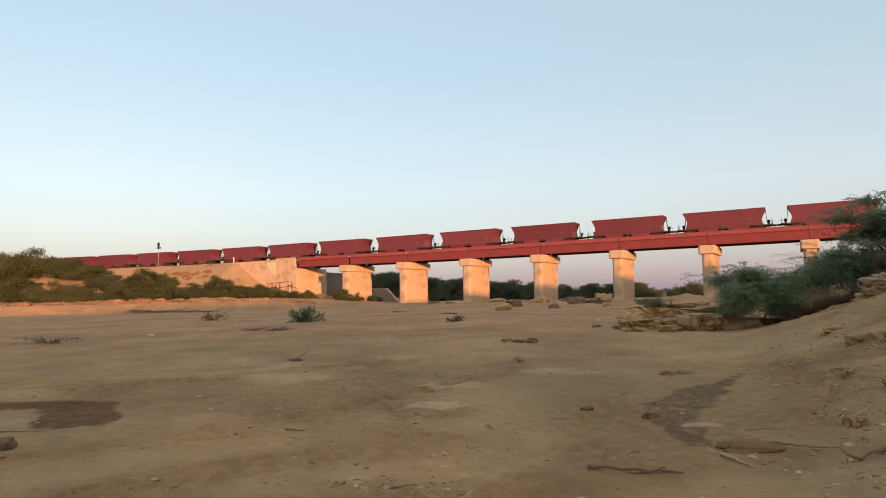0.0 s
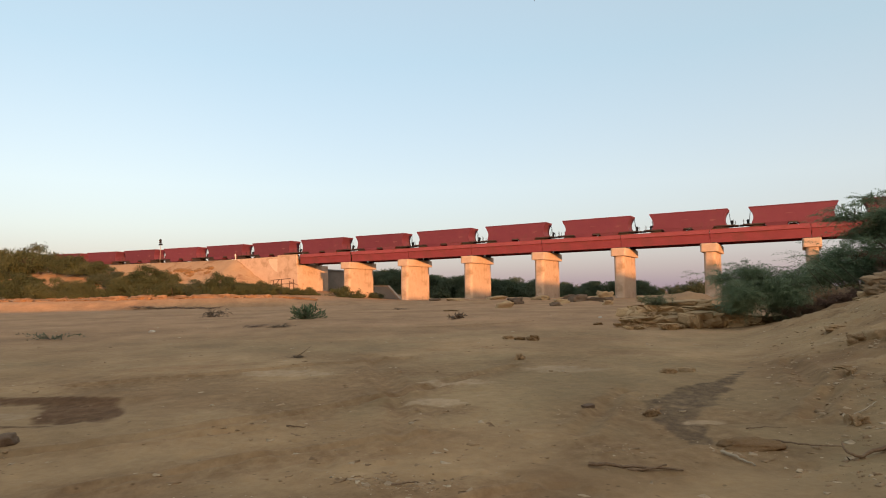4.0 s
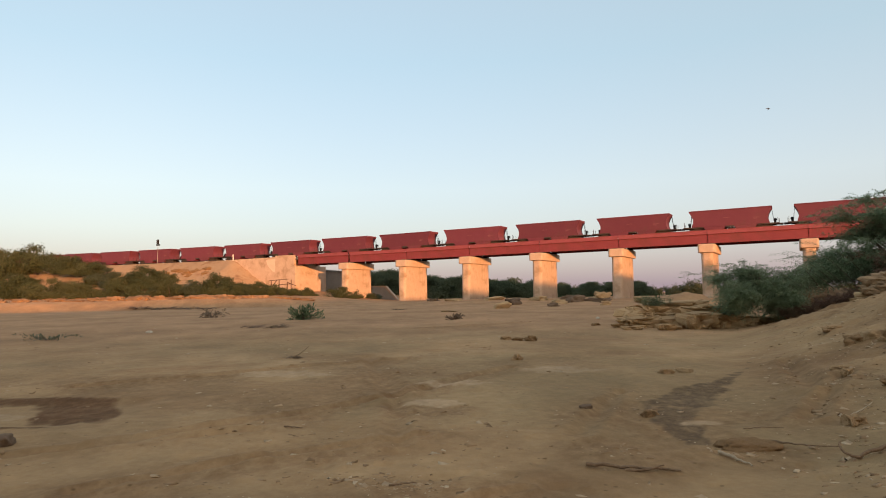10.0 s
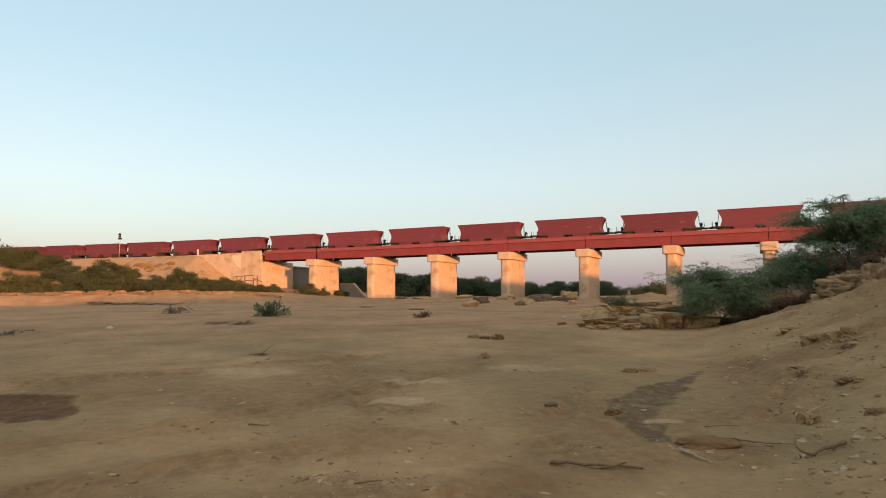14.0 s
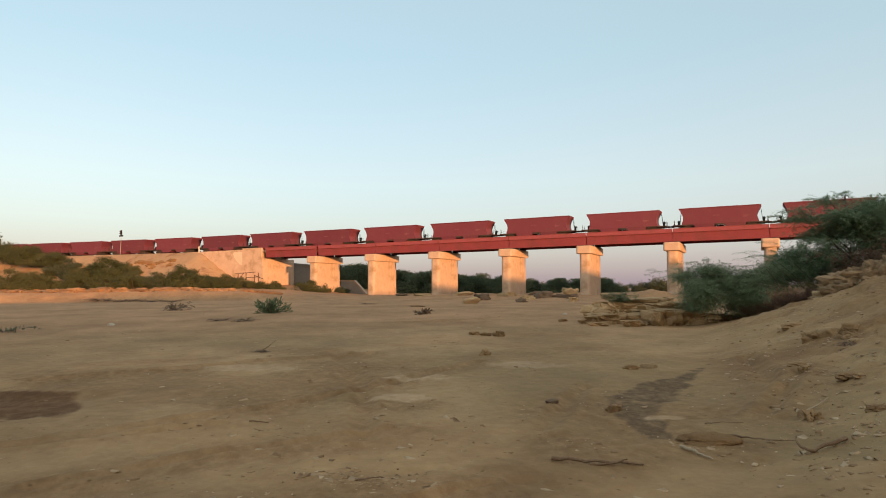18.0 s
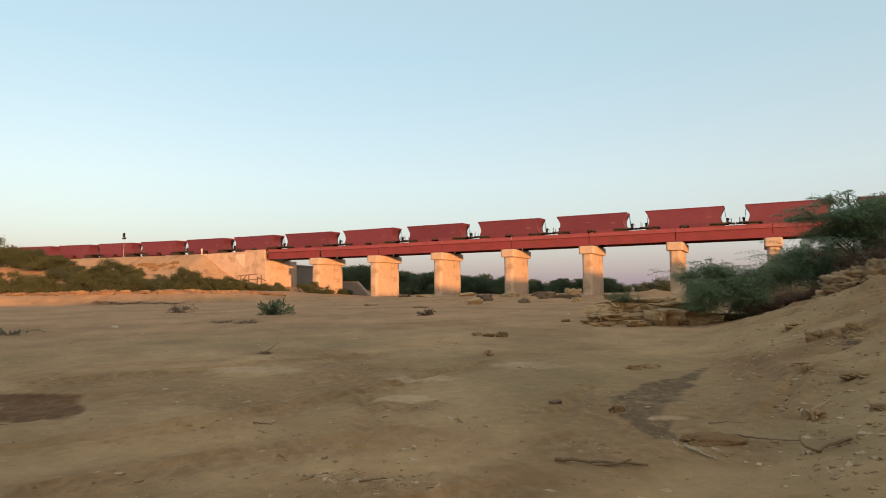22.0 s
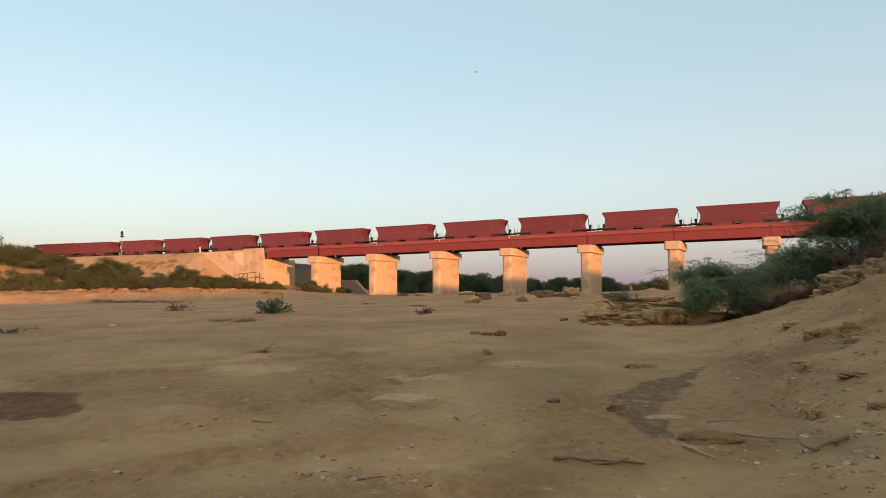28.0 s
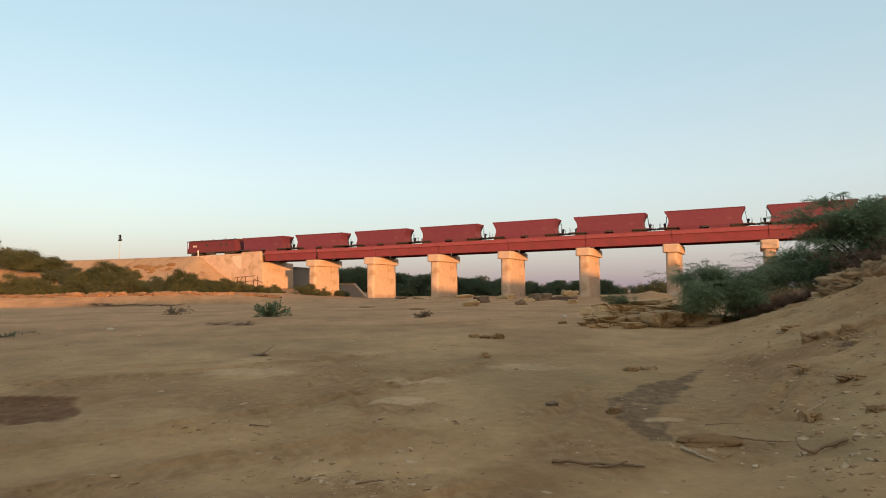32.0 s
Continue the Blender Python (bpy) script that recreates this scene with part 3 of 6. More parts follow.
def build_abutment(u, turn):
    m = on_line(u, 0, 0, False) @ pose(0, 0, 0, 0, 0, turn)
    t = thing("bridge_abutment", m, "sunlit plastered concrete bridge abutment with wing walls", "abutment")
    part("breast_wall", slab([(-5.4, -2.0), (0.25, -2.0), (0, 7.8), (-1.6, 7.8), (-1.6, 9.75), (-5.4, 9.75)], -3.95, 5.6), CONCRETE, t)
    for y in (-1, 1):
        part("wing_wall", slab([(-20.5, 4.0), (-5.402, -1.5), (-5.402, 9.72), (-20.5, 9.62)], y * 3.45, y * 3.93), CONCRETE, t)
        part("parapet", box(-5.42, -0.35, y * 3.7 - 0.3, y * 3.7 + 0.3, 9.752, 9.98, 0.03), CONCRETE, t)
        part("cheek_wall", box(-1.598, -0.35, y * 3.7 - 0.24, y * 3.7 + 0.24, 7.802, 9.75), CONCRETE, t)
    part("plaster_patch", slab([(-5.5, 9.3), (-5.5, 6.5), (-6.1, 6.7), (-7.0, 7.4), (-7.7, 8.2), (-8.1, 9.1), (-7.6, 9.3)], -3.936, -3.925), PLASTER, t, "pale repaired plaster patch")
    return t


build_abutment(-2 * SPAN - 1.0, 0)
build_abutment(9 * SPAN - 1.5, 180)


def build_track():
    us = np.concatenate([np.arange(-520, -30, 4.0), np.arange(-30, 560, 20.0)])
    for y in (-0.84, 0.84):
        z = RAIL
        out = [(y - 0.035, z), (y + 0.035, z), (y + 0.035, z - 0.05), (y + 0.01, z - 0.06), (y + 0.01, z - 0.16), (y + 0.07, z - 0.18), (y + 0.07, z - 0.2),
               (y - 0.07, z - 0.2), (y - 0.07, z - 0.18), (y - 0.01, z - 0.16), (y - 0.01, z - 0.06), (y - 0.035, z - 0.05)]
        tagged(swept("rail", out, us, RAIL_STEEL), "rusty steel running rail of the railway line", "rail", "running rails")
    # sleepers bedded in ballast along the whole line
    u = np.arange(-300, 230, 0.65)
    c = np.array([[x, y, z] for x in (-0.13, 0.13) for y in (-1.35, 1.35) for z in (-0.2, 0.0)])
    f = np.array([[0, 1, 3, 2], [4, 6, 7, 5], [0, 4, 5, 1], [2, 3, 7, 6], [1, 5, 7, 3], [0, 2, 6, 4]])
    v = along_line(u[:, None] + c[None, :, 0], np.broadcast_to(c[None, :, 1], (len(u), 8)), c[None, :, 2] + RAIL - 0.2).reshape(-1, 3)
    fs = (f[None] + 8 * np.arange(len(u))[:, None, None]).reshape(-1, 4)
    ob = tagged(link_mesh("sleepers", mesh_from("sleepers", v, fs), SHADE_STONE), "weathered concrete sleepers in ballast", "sleepers", kind="stuff")
    ob.matrix_world = TRACK
    z = RAIL - 0.22
    tagged(swept("ballast", [(-2.5, z - 0.2), (2.5, z - 0.2), (1.7, z), (-1.7, z)], us, BALLAST), "grey-brown stone ballast under the track", "ballast", kind="stuff")


build_track()


# ---- train ----
PITCH = 14.15


def build_wagon():
    w = thing("hopper_wagon", Matrix(), "dusty red steel hopper wagon with sloping ends", "wagon", "hopper wagons of the train")
    end = [(5.65, 3.50), (5.62, 3.38), (5.42, 3.05), (5.22, 2.65), (5.10, 2.25), (5.10, 1.90), (5.18, 1.60), (5.30, 1.30), (5.30, 1.12)]
    prof = end + [(-x, z) for x, z in end[::-1]]
    part("hopper_shell", slab([(x * 0.992, min(z, 3.47)) for x, z in prof], -1.455, 1.455), WAGON_RED, w)
    for y in (-1.478, 1.478):
        part("side_plate", slab(prof, y - 0.022, y + 0.022), WAGON_RED, w)
    for y in (-1, 1):
        part("top_rim", box(-5.66, 5.66, y * 1.50 - 0.05, y * 1.50 + 0.05, 3.46, 3.60, 0.012), WAGON_RED, w)
        for x in (-1, 1):
            part("side_sill", box(min(x * 3.7, x * 6.1), max(x * 3.7, x * 6.1), y * 1.40 - 0.06, y * 1.40 + 0.06, 0.94, 1.118, 0.01), DARK_STEEL, w)
        part("discharge_gate", box(-0.55, 0.55, y * 1.47 - 0.09, y * 1.47 + 0.06, 0.86, 1.10, 0.02), DARK_STEEL, w)
    for x in (-2.1, 2.1):
        part("hopper_chute", slab([(x - 1.6, 1.119), (x - 1.15, 0.45), (x + 1.15, 0.45), (x + 1.6, 1.119)], -1.46, 1.46), WAGON_RED, w)
    for x in (-1, 1):
        part("end_rim", box(x * 5.62 - 0.05, x * 5.62 + 0.05, -1.5, 1.5, 3.46, 3.60, 0.012), WAGON_RED, w)
        part("end_platform", box(min(x * 5.0, x * 6.55), max(x * 5.0, x * 6.55), -1.42, 1.42, 1.02, 1.14, 0.01), DARK_STEEL, w)
        c = part("coupler", box(min(x * 6.5, x * 7.05), max(x * 6.5, x * 7.05), -0.16, 0.16, 0.86, 1.16, 0.04), DARK_STEEL, w)
        part("drawbar", rod((x * 5.6, 0, 1.0), (x * 6.6, 0, 1.0), 0.09), DARK_STEEL, c)
        st = part("brake_stand", box(x * 5.98 - 0.13, x * 5.98 + 0.13, 1.0, 1.28, 1.14, 1.98, 0.03), BLACK_PAINT, w)
        part("brake_wheel", rod((x * 5.98, 1.29, 1.82), (x * 5.98, 1.34, 1.82), 0.22, seg=14), BLACK_PAINT, st)
        for k, (dx, dy, hh) in enumerate(((6.38, -1.3, 0.75), (6.52, -0.55, 0.70), (6.52, 0.6, 0.7))):
            part("handrail", rod((x * dx, dy, 1.12), (x * dx, dy, 1.14 + hh), 0.028, seg=6), BLACK_PAINT, w)
        part("ladder_rail", rod((x * 5.86, 1.36, 1.12), (x * 5.60, 1.42, 3.3), 0.03, seg=6), BLACK_PAINT, w)
        part("ladder_rail", rod((x * 5.86, 1.0, 1.12), (x * 5.60, 1.06, 3.3), 0.03, seg=6), BLACK_PAINT, w)
        bx = x * 4.35
        b = part("bogie", slab([(bx - 1.35, 0.42), (bx - 0.5, 0.30), (bx + 0.5, 0.30), (bx + 1.35, 0.42), (bx + 1.35, 0.62), (bx + 0.45, 0.92), (bx - 0.45, 0.92), (bx - 1.35, 0.62)], -1.12, -0.98), DARK_STEEL, w)
        part("bogie_side", slab([(bx - 1.35, 0.42), (bx - 0.5, 0.30), (bx + 0.5, 0.30), (bx + 1.35, 0.42), (bx + 1.35, 0.62), (bx + 0.45, 0.92), (bx - 0.45, 0.92), (bx - 1.35, 0.62)], 0.98, 1.12), DARK_STEEL, b)
        part("bolster", box(bx - 0.22, bx + 0.22, -0.98, 0.98, 0.55, 1.02, 0.02), DARK_STEEL, b)
        for dx in (-0.95, 0.95):
            for y in (-1, 1):
                part("wheel", rod((bx + dx, y * 0.78, 0.46), (bx + dx, y * 0.90, 0.46), 0.46, seg=20), DARK_STEEL, b)
    for x0, x1, z0, z1 in ((3.2, 4.0, 2.05, 2.12), (3.2, 3.7, 1.90, 1.96), (-0.9, 0.0, 2.3, 2.35)):
        part("marking", box(x0, x1, -1.515, -1.49, z0, z1), FADED, w, "faded stencilled marking")
    return w


def build_van():
    w = thing("brake_van", Matrix(), "dark red guard's brake van at the tail of the train", "brake van")
    part("van_body", box(-7.0, 6.5, -1.45, 1.45, 1.05, 3.42, 0.03), VAN_RED, w)
    roof = [(-1.6, 3.42), (1.6, 3.42), (1.3, 3.60), (0.6, 3.72), (-0.6, 3.72), (-1.3, 3.60)]
    part("roof", slab(roof, -7.5, 6.7, "x"), ROOF_RED, w, "dull dark red curved roof")
    part("underframe", box(-7.5, 7.2, -1.4, 1.4, 0.88, 1.05, 0.01), DARK_STEEL, w)
    for y in (-1.38, 1.38):
        part("verandah_post", rod((-7.4, y, 1.05), (-7.4, y, 3.42), 0.05), VAN_RED, w)
    part("end_panel", box(-7.45, -7.38, -1.38, 1.38, 1.05, 1.95, 0.01), VAN_RED, w)
    for x in (-1.5, 2.6, 4.2):
        win = part("window", box(x - 0.35, x + 0.35, -1.475, -1.43, 2.2, 2.8, 0.01), DARK_STEEL, w, "dark shuttered window")
        part("window_sill", box(x - 0.4, x + 0.4, -1.50, -1.44, 2.12, 2.19), VAN_RED, win)
    for x in (-4.5, -1.0, 2.5, 5.2):
        part("roof_vent", rod((x, 0, 3.68), (x, 0, 3.95), 0.16, 0.10, 10), DARK_STEEL, w)
    for x0, x1 in ((-5.6, -5.2), (-4.9, -4.6)):
        part("marking", box(x0, x1, -1.47, -1.44, 2.2, 2.6), WHITE_PAINT, w, "faded white marking")
    for x in (-1, 1):
        bx = x * 4.9
        b = part("bogie", slab([(bx - 1.4, 0.42), (bx + 1.4, 0.42), (bx + 1.4, 0.65), (bx + 0.4, 0.88), (bx - 0.4, 0.88), (bx - 1.4, 0.65)], -1.12, 1.12), DARK_STEEL, w)
        for dx in (-1.0, 1.0):
            for y in (-1, 1):
                part("wheel", rod((bx + dx, y * 1.125, 0.46), (bx + dx, y * 1.24, 0.46), 0.46, seg=20), DARK_STEEL, b)
        part("coupler", box(min(x * 7.0, x * 7.75), max(x * 7.0, x * 7.75), -0.16, 0.16, 0.86, 1.16, 0.03), DARK_STEEL, w)
        for y in (-0.95, 0.95):
            part("buffer", rod((x * 7.2, y, 1.05), (x * 7.7, y, 1.05), 0.14, 0.2, 12), DARK_STEEL, w)
    part("equipment_box", box(-1.6, 0.6, -1.4, -0.7, 0.45, 0.88, 0.03), DARK_STEEL, w)
    return w


wagon = build_wagon()
train = [(wagon, 0)] + [(copy_thing(wagon, Matrix()), k) for k in range(-32, 7) if k]
van = build_van()


# ---- plants ----
def grow(seed, stems, reach, height, leaves, leaf, spread=0.35, droop=0.35, twigs=9, flat=0.8, shoots=0, top=0.0, skirt=0):
    """Arching stems with side twigs, and narrow leaf sprays along their outer parts: returns limb rods and leaf quads."""
    rng = np.random.default_rng(seed)
    paths = []
    for s in range(stems):
        a = 2 * math.pi * (s + rng.uniform(-0.35, 0.35)) / stems
        out, up = reach * rng.uniform(0.45, 1.0), height * rng.uniform(0.55, 1.0)
        if skirt and s % skirt == 0:
            up *= 0.35
        t = np.linspace(0, 1, 9)
        r = out * t ** 1.15
        z = up * (1.25 * t - (0.25 + droop * rng.uniform(0.1, 0.6)) * t ** 3)
        w = rng.normal(0, 0.05 * reach, (9, 2)).cumsum(0) * 0.35 * t[:, None]
        paths.append((np.stack([r * math.cos(a) + w[:, 0], r * math.sin(a) + w[:, 1], z], -1), 1.0))
        main = paths[-1][0]
        for k in range(twigs):
            p = main[rng.integers(2, 8)]
            b = a + rng.normal(0, 0.9)
            ln = reach * spread * rng.uniform(0.4, 1.1)
            t2 = np.linspace(0, 1, 5)
            q = p + np.stack([ln * t2 * math.cos(b), ln * t2 * math.sin(b), ln * (rng.uniform(0.1, 0.75) * t2 - droop * t2 ** 2)], -1)
            paths.append((q, 0.35))
    # long thin shoots that arch out of the crown
    for k in range(shoots):
        a = rng.uniform(0, 2 * math.pi)
        t = np.linspace(0, 1, 8)
        ln, up = reach * rng.uniform(0.6, 0.95), height * rng.uniform(0.75, 1.0)
        q = np.stack([(0.25 * reach + (ln - 0.25 * reach) * t) * math.cos(a), (0.25 * reach + (ln - 0.25 * reach) * t) * math.sin(a), up * (0.35 + 1.0 * t - rng.uniform(0.35, 0.75) * t * t)], -1)
        q[:, :2] += rng.normal(0, 0.02 * reach, (8, 2)).cumsum(0)
        paths.append((q, 0.3))
    # feathery sprays: thin shoots from the outer twigs with leaflets on both sides
    per = 14
    n = leaves // per
    pts = np.concatenate([p[2:] for p, _ in paths])
    run = np.concatenate([np.gradient(p, axis=0)[2:] for p, _ in paths])
    run /= np.linalg.norm(run, axis=1)[:, None] + 1e-9
    share = (1 - top) + top * np.clip(pts[:, 2] / height, 0, 1) ** 1.5
    pick = rng.choice(len(pts), n, p=share / share.sum())
    way = 0.75 * run[pick] + rng.normal(0, 0.6, (n, 3)) + np.array([0, 0, 0.12])
    way /= np.linalg.norm(way, axis=1)[:, None]
    ln = leaf * rng.uniform(2.2, 5.0, n)
    base = pts[pick] + rng.normal(0, 1, (n, 3)) * np.array([1, 1, flat]) * 0.032 * reach
    flatn = np.cross(way, rng.normal(0, 0.45, (n, 3)) + np.array([0, 0, 1.0]))
    flatn /= np.linalg.norm(flatn, axis=1)[:, None] + 1e-9
    t = (np.arange(per) // 2 + rng.uniform(0.2, 0.8, (n, per))) / (per / 2)
    sgn = np.where(np.arange(per) % 2 == 0, 1.0, -1.0)
    c = base[:, None] + way[:, None] * (ln[:, None] * t)[..., None] - np.array([0, 0, 1.0]) * (0.3 * ln[:, None] * t ** 2)[..., None]
    dx = 0.55 * way[:, None] + sgn[None, :, None] * flatn[:, None] + rng.normal(0, 0.22, (n, per, 3))
    dx /= np.linalg.norm(dx, axis=2)[..., None]
    size = leaf * rng.uniform(0.6, 1.2, (n, per))[..., None]
    up = np.cross(dx, rng.normal(0, 0.5, (n, per, 3)) + np.array([0, 0, 1.0]))
    up /= np.linalg.norm(up, axis=2)[..., None] + 1e-9
    c[..., 2] = np.maximum(c[..., 2], 0.04 * height)
    quads = np.stack([c, c + dx * size * 0.5 + up * size * 0.17, c + dx * size, c + dx * size * 0.5 - up * size * 0.17], 2).reshape(-1, 3)
    return paths, quads, np.arange(len(quads)).reshape(-1, 4)


def limb_mesh(paths, thick, lo, sides=5):
    verts, faces = [], []
    for p, k in paths:
        n = len(p)
        r = np.maximum(thick * k * np.linspace(1, 0.18, n), lo)
        for i in range(n):
            for a in range(sides):
                w = 2 * math.pi * a / sides
                verts.append((p[i][0] + r[i] * math.cos(w), p[i][1] + r[i] * math.sin(w), p[i][2]))
        b = len(verts) - sides * n
        for i in range(n - 1):
            for a in range(sides):
                c = (a + 1) % sides
                faces.append((b + sides * i + a, b + sides * i + c, b + sides * i + sides + c, b + sides * i + sides + a))
    return mesh_from("limbs", verts, faces)


def build_bush(name, label, category, m, leafmat, group="", thick=0.06, lo=0.006, near=False, **kw):
    b = thing(name, m, label, category, group)
    paths, v, f = grow(**kw)
    each = 1 + kw.get("twigs", 9)
    if near:
        extra = kw.get("shoots", 0)
        for k in range(len(paths) - extra, len(paths)):
            link_mesh("shoot", limb_mesh(paths[k:k + 1], thick, lo), BARK, b)
        for k in range(0, len(paths) - extra, each):
            stem = link_mesh("stem", limb_mesh(paths[k:k + 1], thick, lo * 2), BARK, b)
            tagged(link_mesh("branchwork", limb_mesh(paths[k + 1:k + each], thick, lo), BARK, stem), kind="stuff")
    else:
        tagged(link_mesh("trunk", limb_mesh([p for p in paths if p[1] == 1.0], thick, lo * 2), BARK, b), kind="stuff")
        tagged(link_mesh("branchwork", limb_mesh([p for p in paths if p[1] < 1], thick, lo), BARK, b), kind="stuff")
    link_mesh("crown", mesh_from("crown", v, f), leafmat, b)
    return b


def unit(v):
    return v / (np.linalg.norm(v, axis=-1, keepdims=True) + 1e-9)


def clump_leaves(rng, centres, radii, weights, total, leaf, shell=0.5, loose=0.5):
    """Small leaves spread through rounded clumps, lying roughly along each clump's surface."""
    share = np.asarray(weights, float) * np.prod(radii, axis=1) ** 0.67
    pick = rng.choice(len(centres), total, p=share / share.sum())
    d = unit(rng.normal(0, 1, (total, 3)))
    d[:, 2] = np.where(d[:, 2] < -0.4, -d[:, 2], d[:, 2])
    p = np.asarray(centres)[pick] + d * np.asarray(radii)[pick] * (rng.uniform(0, 1, total) ** shell)[:, None]
    p += rng.normal(0, 0.8 * leaf, (total, 3))
    n = unit(d + loose * rng.normal(0, 1, (total, 3)))
    a = unit(np.cross(n, rng.normal(0, 1, (total, 3))))
    b = np.cross(n, a)
    size = leaf * rng.uniform(0.6, 1.25, (total, 1))
    return np.stack([p - a * size * 0.3, p + a * size * 0.3, p + b * size], 1).reshape(-1, 3)


def mound(name, label, category, m, leafmat, group, seed, reach, height, clumps, leaves, leaf, stems=9, shoots=10, thick=0.05, flat=0.7, size=0.27):
    """A rounded thorn bush or thicket tree: stems, a lumpy dome of leaf clumps, and a few loose shoots that break its outline."""
    rng = np.random.default_rng(seed)
    b = thing(name, m, label, category, group)
    az, rise = rng.uniform(0, 2 * math.pi, clumps), rng.uniform(0.02, 1.0, clumps)
    out = np.sqrt(np.maximum(1 - rise ** 2, 0)) * rng.uniform(0.55, 0.85, clumps)
    centres = np.stack([reach * out * np.cos(az), reach * out * np.sin(az), height * (0.12 + 0.66 * rise * rng.uniform(0.6, 1.05, clumps))], -1)
    low = np.arange(clumps) % 3 == 0
    centres[low] = np.stack([reach * np.cos(az) * rng.uniform(0.35, 0.9, clumps), reach * np.sin(az) * rng.uniform(0.35, 0.9, clumps), np.full(clumps, 0.12 * height)], -1)[low]
    r = size * reach * rng.uniform(0.5, 1.15, clumps)
    v = clump_leaves(rng, centres, np.stack([r, r, flat * r], -1), np.ones(clumps), leaves, leaf)
    v[:, 2] = np.maximum(v[:, 2], 0.02 * height)
    limbs, tips = [], []
    for c in centres[rng.choice(clumps, stems)]:
        t = np.linspace(0, 1, 6)[:, None]
        limbs.append((np.concatenate([c[:2] * t, c[2] * (1.5 * t - 0.5 * t ** 2)], 1), 1.0))
    for c in centres[np.argsort(-centres[:, 2])[:max(shoots * 2, 1)]][::2]:
        w = unit(np.array([c[0], c[1], 0.0]) + rng.normal(0, 0.6 * reach, 3) * np.array([1, 1, 0]))
        t = np.linspace(0, 1, 6)[:, None]
        ln = reach * rng.uniform(0.25, 0.5)
        q = c + w * ln * t + np.array([0, 0, 1.0]) * ln * (0.9 * t - 0.75 * t * t)
        limbs.append((q, 0.3))
        tips.append(q)
    tagged(link_mesh("branchwork", limb_mesh(limbs, thick, 0.25 * thick, 3), BARK, b), kind="stuff")
    if tips:
        tips = np.concatenate(tips)
        n = len(tips)
        v = np.concatenate([v, clump_leaves(rng, tips, np.full((n, 3), 0.045 * reach), np.ones(n), leaves // 14, leaf)])
    link_mesh("crown", mesh_from("crown", v, np.arange(len(v)).reshape(-1, 3)), leafmat, b)
    return b


